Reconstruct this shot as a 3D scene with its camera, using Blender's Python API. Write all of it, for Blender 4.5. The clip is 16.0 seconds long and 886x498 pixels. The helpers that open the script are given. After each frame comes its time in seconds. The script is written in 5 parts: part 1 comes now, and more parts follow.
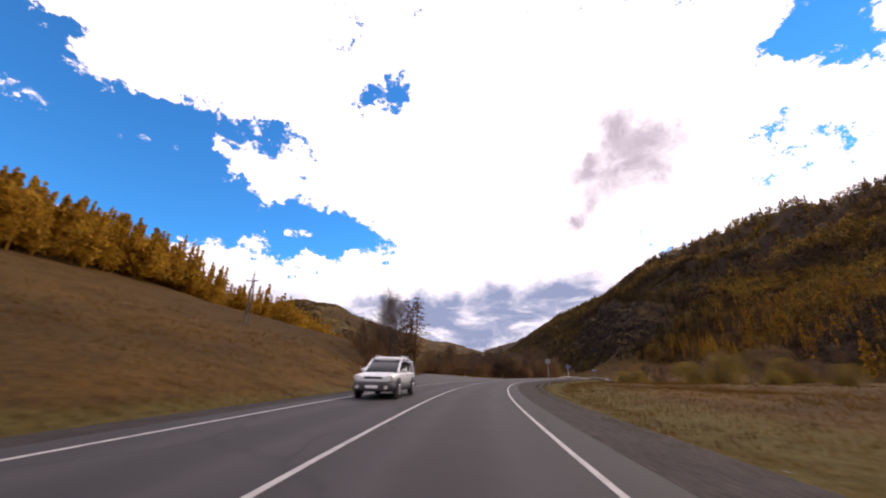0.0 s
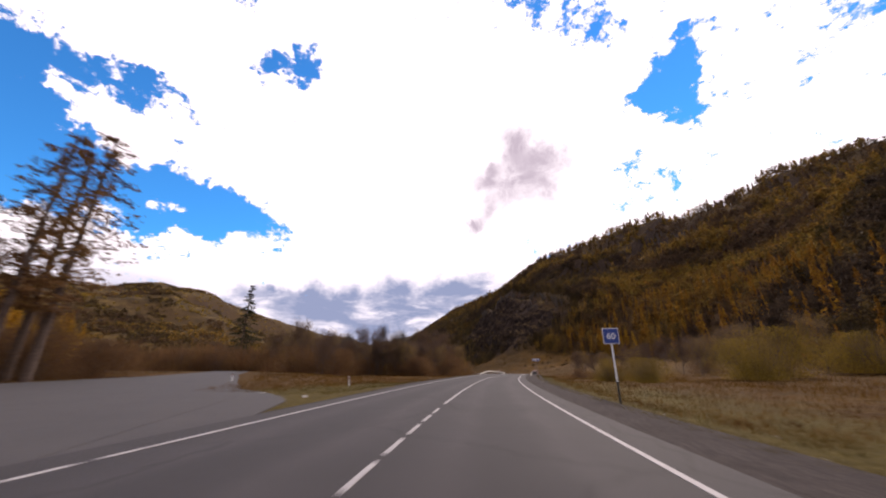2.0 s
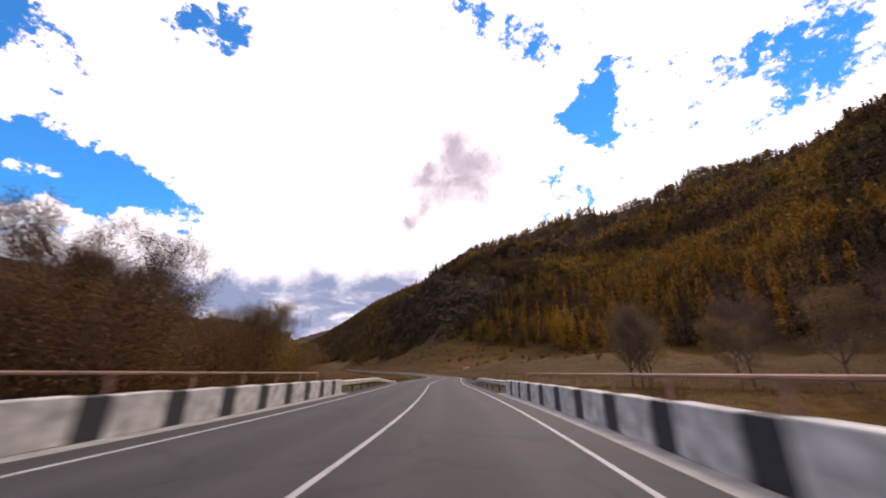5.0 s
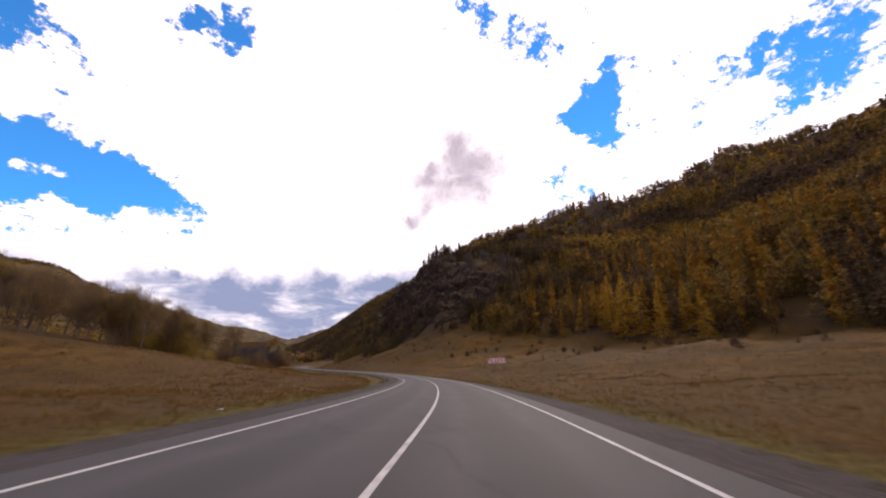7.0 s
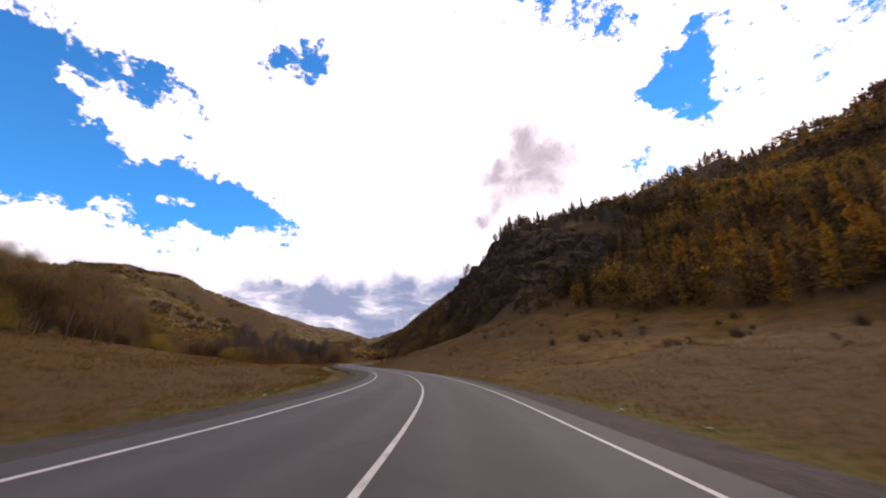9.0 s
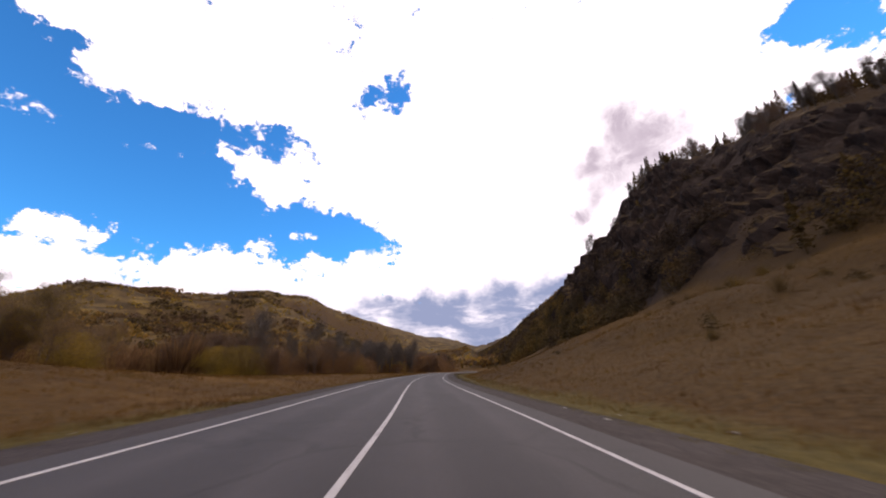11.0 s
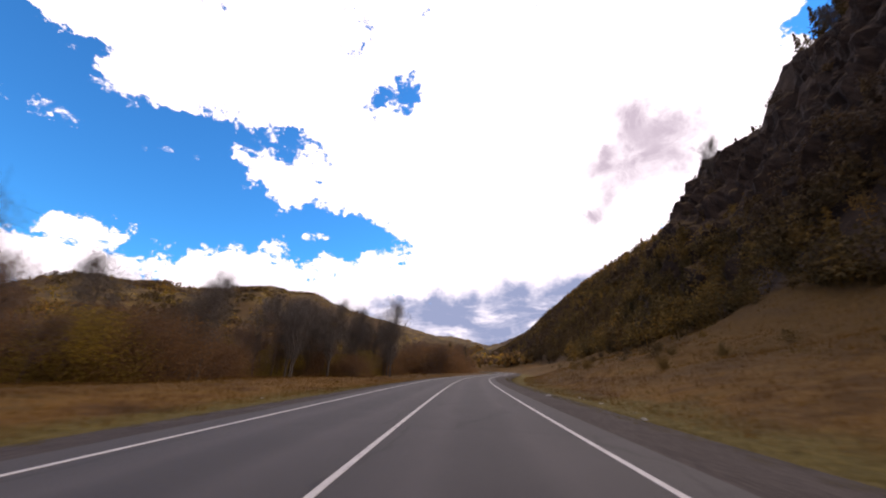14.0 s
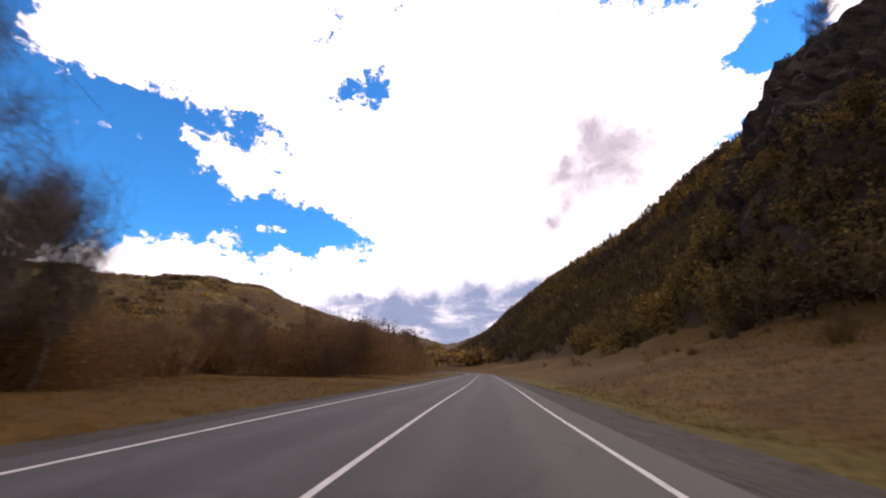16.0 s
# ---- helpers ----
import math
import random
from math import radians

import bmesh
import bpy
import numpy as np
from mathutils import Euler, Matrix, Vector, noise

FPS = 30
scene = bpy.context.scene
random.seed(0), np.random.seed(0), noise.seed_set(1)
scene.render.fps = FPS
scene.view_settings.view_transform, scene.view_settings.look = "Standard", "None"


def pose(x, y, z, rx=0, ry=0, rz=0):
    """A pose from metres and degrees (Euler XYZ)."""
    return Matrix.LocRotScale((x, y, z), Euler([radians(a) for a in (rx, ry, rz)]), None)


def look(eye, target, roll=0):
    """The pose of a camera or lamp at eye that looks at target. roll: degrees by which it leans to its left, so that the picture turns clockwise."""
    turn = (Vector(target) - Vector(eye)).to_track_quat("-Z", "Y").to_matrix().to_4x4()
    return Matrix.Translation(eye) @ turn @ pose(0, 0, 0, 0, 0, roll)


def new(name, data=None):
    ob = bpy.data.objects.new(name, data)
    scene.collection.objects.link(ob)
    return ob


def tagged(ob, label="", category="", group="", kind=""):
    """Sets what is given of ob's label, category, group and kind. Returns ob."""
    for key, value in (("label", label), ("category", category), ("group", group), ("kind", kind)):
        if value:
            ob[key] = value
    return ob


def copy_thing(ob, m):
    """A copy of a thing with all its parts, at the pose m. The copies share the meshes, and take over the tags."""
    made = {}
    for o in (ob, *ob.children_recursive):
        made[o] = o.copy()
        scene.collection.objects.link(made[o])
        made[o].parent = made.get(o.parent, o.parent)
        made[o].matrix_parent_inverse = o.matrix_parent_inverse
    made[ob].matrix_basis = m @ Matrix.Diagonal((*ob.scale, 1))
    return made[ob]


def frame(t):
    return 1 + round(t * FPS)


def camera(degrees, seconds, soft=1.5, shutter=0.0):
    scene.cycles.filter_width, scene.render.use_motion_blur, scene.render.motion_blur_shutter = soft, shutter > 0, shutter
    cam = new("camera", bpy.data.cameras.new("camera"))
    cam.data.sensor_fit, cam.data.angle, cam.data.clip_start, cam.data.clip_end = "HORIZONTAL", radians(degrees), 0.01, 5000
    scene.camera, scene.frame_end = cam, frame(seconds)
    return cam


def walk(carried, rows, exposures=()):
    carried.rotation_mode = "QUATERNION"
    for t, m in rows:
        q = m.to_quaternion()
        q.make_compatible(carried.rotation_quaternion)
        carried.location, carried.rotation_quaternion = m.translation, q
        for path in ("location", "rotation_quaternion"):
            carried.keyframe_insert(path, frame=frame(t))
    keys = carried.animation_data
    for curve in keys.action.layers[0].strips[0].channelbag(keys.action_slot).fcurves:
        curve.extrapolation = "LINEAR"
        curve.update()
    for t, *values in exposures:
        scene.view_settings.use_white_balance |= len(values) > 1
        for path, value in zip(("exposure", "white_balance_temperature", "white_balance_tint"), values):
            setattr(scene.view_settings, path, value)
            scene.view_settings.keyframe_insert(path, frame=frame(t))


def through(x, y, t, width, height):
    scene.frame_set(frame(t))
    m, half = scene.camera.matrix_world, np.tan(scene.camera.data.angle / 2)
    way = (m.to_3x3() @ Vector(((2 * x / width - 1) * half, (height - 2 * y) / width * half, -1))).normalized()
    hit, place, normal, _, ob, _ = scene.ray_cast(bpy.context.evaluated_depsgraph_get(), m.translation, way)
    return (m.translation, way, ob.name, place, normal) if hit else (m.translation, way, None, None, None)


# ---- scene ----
# ---- camera and its drive ----
cam = camera(105.2, 16.0, soft=2.0, shutter=0.25)
PATH = [
    (0.0, 0.12, -0.00, 1.11, 19.89, 1.46, -2.32),
    (0.5, 2.62, 16.18, 1.11, 20.01, 1.51, -5.21),
    (1.0, 6.41, 32.07, 1.11, 19.98, 0.95, -6.65),
    (1.5, 10.63, 47.78, 1.11, 19.75, 0.79, -11.98),
    (2.0, 16.88, 62.94, 1.11, 19.33, 0.30, -19.65),
    (2.5, 24.52, 77.50, 1.11, 19.17, -0.11, -23.52),
    (3.0, 32.60, 91.79, 1.11, 19.91, 0.18, -25.50),
    (3.5, 41.38, 105.70, 1.11, 19.91, 0.26, -28.09),
    (4.0, 50.40, 119.43, 1.11, 19.72, 0.09, -28.79),
    (4.5, 59.97, 132.82, 1.02, 19.32, 0.24, -30.75),
    (5.0, 69.60, 146.27, 0.69, 18.89, 0.19, -31.83),
    (5.5, 78.62, 160.17, 0.36, 18.95, 0.19, -32.14),
    (6.0, 87.10, 174.34, 0.01, 19.00, 0.24, -32.44),
    (6.5, 95.85, 188.26, -0.32, 19.03, 0.33, -32.72),
    (7.0, 105.16, 201.86, -0.67, 18.90, 0.44, -31.42),
    (7.5, 114.27, 215.69, -1.01, 19.10, 0.48, -27.70),
    (8.0, 122.48, 230.04, -1.36, 18.65, 0.44, -24.55),
    (8.5, 130.24, 244.65, -1.69, 18.62, 0.79, -23.18),
    (9.0, 137.10, 259.72, -1.97, 18.69, 1.11, -18.61),
    (9.5, 142.59, 275.34, -2.13, 19.63, 1.04, -12.30),
    (10.0, 146.31, 291.47, -2.19, 19.64, 0.44, -6.42),
    (10.5, 148.45, 307.90, -2.19, 19.75, 0.12, -2.99),
    (11.0, 148.93, 324.44, -2.19, 19.71, 0.12, -1.41),
    (11.5, 148.29, 340.95, -2.19, 19.67, 0.24, 0.14),
    (12.0, 147.53, 357.42, -2.19, 19.62, 0.34, 1.69),
    (12.5, 147.39, 373.89, -2.19, 19.47, 0.31, 2.14),
    (13.0, 148.10, 390.36, -2.19, 19.58, 0.09, 1.47),
    (13.5, 148.97, 406.82, -2.19, 19.43, 0.21, 1.24),
    (14.0, 150.10, 423.27, -2.19, 19.69, 0.65, 0.47),
    (14.5, 151.52, 439.70, -2.19, 19.83, 0.54, 0.79),
    (15.0, 152.85, 456.08, -2.19, 19.96, 0.26, 0.15),
    (15.5, 154.45, 472.43, -2.19, 20.09, 0.41, -2.72),
    (16.0, 156.95, 488.63, -2.19, 19.69, 0.85, -6.24),
]
walk(cam, [(t, pose(x, y, z, 90 + p, 0, w) @ pose(0, 0, 0, 0, 0, r)) for t, x, y, z, p, r, w in PATH],
     exposures=[(0.0, 0.0, 6800, 26), (10.5, 0.0, 6800, 26), (13.0, 0.08, 6800, 26), (16.0, 0.08, 6800, 26)])

# ---- light ----
SUN_AZ, SUN_EL = 52.0, 35.0          # degrees clockwise from +y, degrees up


def math_node(nt, op, a, b=0.0, clamp=False):
    n = nt.nodes.new("ShaderNodeMath")
    n.operation, n.use_clamp = op, clamp
    for k, v in ((0, a), (1, b)):
        if isinstance(v, (int, float)):
            n.inputs[k].default_value = v
        else:
            nt.links.new(v, n.inputs[k])
    return n.outputs[0]


def ramp_node(nt, fac, stops, mode="LINEAR"):
    n = nt.nodes.new("ShaderNodeValToRGB")
    n.color_ramp.interpolation = mode
    el = n.color_ramp.elements
    while len(el) < len(stops):
        el.new(0.5)
    for e, (p, c) in zip(el, stops):
        e.position, e.color = p, (*c, 1)
    nt.links.new(fac, n.inputs[0])
    return n.outputs[0]


def mix_node(nt, fac, a, b, blend="MIX"):
    n = nt.nodes.new("ShaderNodeMix")
    n.data_type, n.blend_type = "RGBA", blend
    for k, v in ((0, fac), (6, a), (7, b)):
        if isinstance(v, (int, float)):
            n.inputs[k].default_value = v
        elif isinstance(v, tuple):
            n.inputs[k].default_value = (*v, 1)
        else:
            nt.links.new(v, n.inputs[k])
    return n.outputs[2]


def noise_node(nt, vec, scale, detail=4.0, rough=0.55, distort=0.0):
    n = nt.nodes.new("ShaderNodeTexNoise")
    n.inputs["Scale"].default_value, n.inputs["Detail"].default_value = scale, detail
    n.inputs["Roughness"].default_value, n.inputs["Distortion"].default_value = rough, distort
    nt.links.new(vec, n.inputs["Vector"])
    return n.outputs["Fac"]


def stretched(nt, vec, sx, sy, sz):
    n = nt.nodes.new("ShaderNodeVectorMath")
    n.operation = "MULTIPLY"
    n.inputs[1].default_value = (sx, sy, sz)
    nt.links.new(vec, n.inputs[0])
    return n.outputs[0]


def direction(az, el):
    a, e = radians(az), radians(el)
    return Vector((math.sin(a) * math.cos(e), math.cos(a) * math.cos(e), math.sin(e)))


def make_world():
    w = bpy.data.worlds.new("sky")
    w.use_nodes = True
    nt = w.node_tree
    nt.nodes.clear()
    out = nt.nodes.new("ShaderNodeOutputWorld")
    back = nt.nodes.new("ShaderNodeBackground")
    sky = nt.nodes.new("ShaderNodeTexSky")
    sky.sky_type, sky.sun_disc = "NISHITA", False
    sky.sun_elevation, sky.sun_rotation = radians(SUN_EL), radians(SUN_AZ)
    sky.air_density, sky.dust_density, sky.ozone_density = 1.0, 0.0, 3.0
    co = nt.nodes.new("ShaderNodeTexCoord").outputs["Generated"]
    sep = nt.nodes.new("ShaderNodeSeparateXYZ")
    nt.links.new(co, sep.inputs[0])
    up = math_node(nt, "ADD", math_node(nt, "MAXIMUM", sep.outputs[2], 0.0), 0.22)
    flat = nt.nodes.new("ShaderNodeCombineXYZ")
    for k in (0, 1):
        nt.links.new(math_node(nt, "DIVIDE", sep.outputs[k], up), flat.inputs[k])
    jag = nt.nodes.new("ShaderNodeTexNoise")
    jag.inputs["Scale"].default_value, jag.inputs["Detail"].default_value, jag.inputs["Roughness"].default_value = 7.0, 8.0, 0.62
    nt.links.new(co, jag.inputs["Vector"])
    half = nt.nodes.new("ShaderNodeVectorMath")
    half.operation = "SUBTRACT"
    half.inputs[1].default_value = (0.5, 0.5, 0.5)
    nt.links.new(jag.outputs["Color"], half.inputs[0])
    pull = nt.nodes.new("ShaderNodeVectorMath")
    pull.operation = "SCALE"
    pull.inputs["Scale"].default_value = 0.20
    nt.links.new(half.outputs[0], pull.inputs[0])
    bent = nt.nodes.new("ShaderNodeVectorMath")
    bent.operation = "ADD"
    nt.links.new(co, bent.inputs[0])
    nt.links.new(pull.outputs[0], bent.inputs[1])
    unit = nt.nodes.new("ShaderNodeVectorMath")
    unit.operation = "NORMALIZE"
    nt.links.new(bent.outputs[0], unit.inputs[0])
    bent = unit
    big = noise_node(nt, flat.outputs[0], 2.4, 10.0, 0.62, 0.25)
    puff = noise_node(nt, co, 13.0, 10.0, 0.66, 0.5)
    tall = nt.nodes.new("ShaderNodeVectorMath")
    tall.operation = "MULTIPLY"
    tall.inputs[1].default_value = (1, 1, 2.4)
    nt.links.new(bent.outputs[0], tall.inputs[0])
    flatter = nt.nodes.new("ShaderNodeVectorMath")
    flatter.operation = "NORMALIZE"
    nt.links.new(tall.outputs[0], flatter.inputs[0])
    wide = flatter.outputs[0]
    cover = math_node(nt, "ADD", math_node(nt, "MULTIPLY", big, 0.9), 0.36)
    cover = math_node(nt, "ADD", cover, math_node(nt, "MULTIPLY", math_node(nt, "SUBTRACT", puff, 0.5), 2.6))

    def spot(az, el, size, weight, core=0.0, squash=1.0):
        """1 x weight about one direction, fading out; its edge follows the warped directions."""
        dot = nt.nodes.new("ShaderNodeVectorMath")
        dot.operation = "DOT_PRODUCT"
        aim = direction(az, el)
        dot.inputs[1].default_value = Vector((aim.x, aim.y, aim.z * squash)).normalized()
        nt.links.new(wide if squash > 1 else bent.outputs[0], dot.inputs[0])
        m = nt.nodes.new("ShaderNodeMapRange")
        m.interpolation_type = "SMOOTHSTEP"
        m.inputs["From Min"].default_value = math.cos(radians(size * 1.5))
        m.inputs["From Max"].default_value = math.cos(radians(size * core))
        m.inputs["To Max"].default_value = weight
        nt.links.new(dot.outputs["Value"], m.inputs["Value"])
        return m.outputs[0]

    for az, el, size, weight in CLEAR:
        cover = math_node(nt, "SUBTRACT", cover, spot(az, el, size, weight))
    for az, el, size, weight in BANDS:
        cover = math_node(nt, "SUBTRACT", cover, spot(az, el, size, weight, 0.0, 2.4))
    for az, el, size, weight in WISPS:
        cover = math_node(nt, "ADD", cover, spot(az, el, size, weight, 0.0, 2.4))
    for az, el, size, weight in THICK:
        cover = math_node(nt, "ADD", cover, spot(az, el, size, weight))
    # ragged edges: tufts of a few degrees, and fine shreds; thin where the cloud frays
    for scale, weight, rough in ((24.0, 2.3, 0.72), (62.0, 1.5, 0.75)):
        tuft = noise_node(nt, stretched(nt, co, 1, 1, 1.5), scale, 9.0, rough, 0.2)
        cover = math_node(nt, "ADD", cover, math_node(nt, "MULTIPLY", math_node(nt, "SUBTRACT", tuft, 0.5), weight))
    mask = ramp_node(nt, cover, [(0.16, (0, 0, 0)), (0.27, (0.18, 0.18, 0.18)), (0.36, (0.62, 0.62, 0.62)), (0.50, (1, 1, 1))])
    # grey bellies of the thicker clouds, near the horizon and below the sun
    shade = noise_node(nt, flat.outputs[0], 1.6, 5.0, 0.5)
    streak = noise_node(nt, stretched(nt, co, 1, 1, 3.2), 6.5, 9.0, 0.62, 0.3)
    low = nt.nodes.new("ShaderNodeMapRange")
    low.inputs["From Min"].default_value, low.inputs["From Max"].default_value = 0.25, 0.15
    nt.links.new(sep.outputs[2], low.inputs["Value"])
    dark = math_node(nt, "MULTIPLY", low.outputs[0], ramp_node(nt, shade, [(0.46, (0, 0, 0)), (0.62, (0.6, 0.6, 0.6))]))
    for az, el, size in ((6, 7.5, 7.5), (15, 9, 8.0), (24, 11.5, 7.0), (-2, 8, 6.5), (-8, 8.5, 5.5), (32, 9, 7.0), (4, 5.5, 7.0)):
        lump = math_node(nt, "MULTIPLY", spot(az, el, size, 1.2, 0.0, 2.4), ramp_node(nt, streak, [(0.33, (0.15, 0.15, 0.15)), (0.47, (0.72, 0.72, 0.72)), (0.62, (1.0, 1.0, 1.0))]))
        dark = math_node(nt, "MAXIMUM", dark, lump, True)
    cloud = mix_node(nt, dark, (1.25, 1.25, 1.28), (0.30, 0.385, 0.57))
    for az, el, size in ((34.5, 30, 4.0), (30, 27, 2.8), (27, 31.5, 2.2), (34, 36, 2.4), (25, 24.5, 1.6), (38.5, 32, 3.0)):
        cloud = mix_node(nt, math_node(nt, "MULTIPLY", spot(az, el, size, 1.2, 0.0), ramp_node(nt, puff, [(0.34, (0.25, 0.25, 0.25)), (0.60, (0.85, 0.85, 0.85))])), cloud, (0.58, 0.54, 0.61))
    blue = mix_node(nt, 1.0, sky.outputs[0], (0.034, 0.156, 0.226), "MULTIPLY")
    col = mix_node(nt, mask, blue, cloud)
    nt.links.new(col, back.inputs["Color"])
    back.inputs["Strength"].default_value = 1.0
    nt.links.new(back.outputs[0], out.inputs[0])
    scene.world = w


# clear areas, flat clear bands and thick cloud: azimuth, elevation, half-width, weight
CLEAR = [(61.5, 37, 4.2, 0.95), (57, 36.5, 2.2, 0.6), (64, 42, 2.0, 0.6), (53, 47.5, 2.4, 0.5), (46, 50, 3.0, 0.55), (38, 53, 3.0, 0.5), (87, 33, 4.5, 0.75), (80, 37, 2.0, 0.5), (-10, 43, 2.8, 0.95), (-14, 41.5, 1.8, 0.7), (-6.5, 40, 1.4, 0.6),
         (-32, 33, 3.8, 0.95), (-26, 32.5, 3.4, 0.95), (-20, 31, 1.6, 0.7), (-43, 28, 3.6, 0.9), (-40, 31.5, 2.6, 0.8), (-55, 22, 6.5, 1.0), (-62, 31, 8.0, 1.05), (-23, 28.8, 1.4, 0.7), (1, 28.5, 1.3, 0.6), (52.3, 30, 1.6, 0.7), (-85, 28, 22, 1.0)]
BANDS = [(-13, 20.5, 5.5, 0.9), (-21, 21.5, 6.0, 0.95), (-30, 20.5, 6.5, 0.95), (-40, 21, 8.0, 1.0), (-48, 23, 9.0, 1.0), (-37, 17, 5.5, 0.7), (-47, 17.5, 7.0, 0.9), (-57, 17, 7.0, 0.9)]
WISPS = [(-49, 16, 3, 1.76), (-42, 16.5, 2.5, 1.32), (-35, 17.5, 2.5, 1.21), (-28, 18.8, 2.3, 1.21), (-57, 25, 2.8, 2.2), (-52, 19.5, 1.6, 1.21), (-44, 26.5, 2.1, 1.32), (-22, 20.2, 1.8, 0.99), (-62, 17, 3.9, 1.65), (-66, 27, 2.5, 1.98), (-39, 28.5, 1.8, 0.88), (-61, 38, 2.3, 1.65)]
THICK = [(-30, 28.5, 4.6, 0.55), (-23, 29, 5.0, 0.6), (-49, 38, 6.0, 0.6), (-53, 15, 3.0, 0.6), (-33, 13, 4.5, 0.5), (-32, 42, 7, 0.6), (-20, 40, 5, 0.5), (10, 30, 18, 0.5), (32, 38, 14, 0.5), (14, 11, 16, 0.6), (80, 46, 7, 0.4)]
make_world()
sun = new("sun", bpy.data.lights.new("sun", "SUN"))
sun.data.energy, sun.data.angle, sun.data.color = 2.0, radians(10), (1.0, 0.92, 0.79)
sun.matrix_world = look(direction(SUN_AZ, SUN_EL) * 100, (0, 0, 0))


# ---- materials ----
def material(name, rough=0.9, spec=0.25):
    m = bpy.data.materials.new(name)
    m.use_nodes = True
    nt = m.node_tree
    b = nt.nodes["Principled BSDF"]
    b.inputs["Roughness"].default_value, b.inputs["Specular IOR Level"].default_value = rough, spec
    pos = nt.nodes.new("ShaderNodeNewGeometry")
    return m, nt, b, pos.outputs["Position"], pos


def bump(nt, b, height, strength, distance):
    n = nt.nodes.new("ShaderNodeBump")
    n.inputs["Strength"].default_value, n.inputs["Distance"].default_value = strength, distance
    nt.links.new(height, n.inputs["Height"])
    nt.links.new(n.outputs[0], b.inputs["Normal"])


def plain(name, colour, rough=0.6, metal=0.0, wear=0.25, scale=9.0):
    m, nt, b, pos, _ = material(name, rough, 0.4)
    n = noise_node(nt, pos, scale, 6)
    dark = tuple(c * (1 - wear) for c in colour)
    light = tuple(min(1, c * (1 + wear * 0.6)) for c in colour)
    nt.links.new(ramp_node(nt, n, [(0.3, dark), (0.7, light)]), b.inputs["Base Color"])
    b.inputs["Metallic"].default_value = metal
    bump(nt, b, n, 0.15, 0.01)
    return m


def ground_material():
    m, nt, b, pos, geo = material("meadow_and_rock", 0.95, 0.1)
    broad = noise_node(nt, pos, 0.035, 5, 0.6)
    mid = noise_node(nt, pos, 0.22, 6, 0.65)
    fine = noise_node(nt, stretched(nt, pos, 1, 1, 2.5), 2.6, 7, 0.7)
    grass = ramp_node(nt, mid, [(0.27, (0.030, 0.016, 0.005)), (0.42, (0.086, 0.042, 0.009)), (0.54, (0.150, 0.078, 0.016)), (0.62, (0.098, 0.056, 0.013)), (0.75, (0.052, 0.038, 0.010))])
    green = ramp_node(nt, fine, [(0.3, (0.038, 0.021, 0.007)), (0.7, (0.10, 0.054, 0.013))])
    grass = mix_node(nt, ramp_node(nt, broad, [(0.42, (0, 0, 0)), (0.62, (1, 1, 1))]), grass, green)
    grass = mix_node(nt, 0.55, grass, ramp_node(nt, fine, [(0.28, (0.22, 0.22, 0.22)), (0.70, (1.0, 1.0, 1.0))]), "MULTIPLY")
    # browner and greener patches over the far hills
    patch = noise_node(nt, stretched(nt, pos, 1, 1, 2.0), 0.011, 7, 0.66)
    grass = mix_node(nt, ramp_node(nt, patch, [(0.42, (0, 0, 0)), (0.56, (0.85, 0.85, 0.85))]), grass, ramp_node(nt, fine, [(0.3, (0.038, 0.023, 0.008)), (0.7, (0.10, 0.055, 0.015))]))
    # on the hills: golden-olive turf with darker heath
    where = nt.nodes.new("ShaderNodeSeparateXYZ")
    nt.links.new(pos, where.inputs[0])
    upland = math_node(nt, "DIVIDE", math_node(nt, "SUBTRACT", where.outputs[2], 34.0), 40.0, True)
    heath = ramp_node(nt, noise_node(nt, stretched(nt, pos, 1, 1, 1.6), 0.019, 8, 0.68, 0.4), [(0.40, (0.030, 0.022, 0.010)), (0.50, (0.062, 0.040, 0.017)), (0.58, (0.10, 0.066, 0.022)), (0.66, (0.15, 0.10, 0.026))])
    grass = mix_node(nt, math_node(nt, "MULTIPLY", upland, 0.9), grass, heath)
    # olive grass close to the road
    near = nt.nodes.new("ShaderNodeAttribute")
    near.attribute_name = "verge"
    edge = math_node(nt, "ADD", near.outputs["Fac"], math_node(nt, "MULTIPLY", math_node(nt, "SUBTRACT", mid, 0.5), 1.1))
    grass = mix_node(nt, ramp_node(nt, edge, [(0.35, (0, 0, 0)), (0.75, (1, 1, 1))]), grass, ramp_node(nt, fine, [(0.3, (0.045, 0.034, 0.010)), (0.7, (0.125, 0.092, 0.022))]))
    litter = ramp_node(nt, fine, [(0.3, (0.028, 0.017, 0.009)), (0.7, (0.085, 0.05, 0.02))])
    rock = ramp_node(nt, noise_node(nt, stretched(nt, pos, 1, 1, 0.45), 0.35, 9, 0.68, 0.6), [(0.25, (0.016, 0.011, 0.009)), (0.5, (0.040, 0.027, 0.020)), (0.75, (0.085, 0.060, 0.044))])
    sep = nt.nodes.new("ShaderNodeSeparateXYZ")
    nt.links.new(geo.outputs["Normal"], sep.inputs[0])
    steep = math_node(nt, "ADD", sep.outputs[2], math_node(nt, "MULTIPLY", math_node(nt, "SUBTRACT", mid, 0.5), 0.35))
    grass = mix_node(nt, ramp_node(nt, steep, [(0.80, (1, 1, 1)), (0.90, (0, 0, 0))]), grass, litter)
    bare = ramp_node(nt, steep, [(0.66, (1, 1, 1)), (0.78, (0, 0, 0))])
    nt.links.new(mix_node(nt, bare, grass, rock), b.inputs["Base Color"])
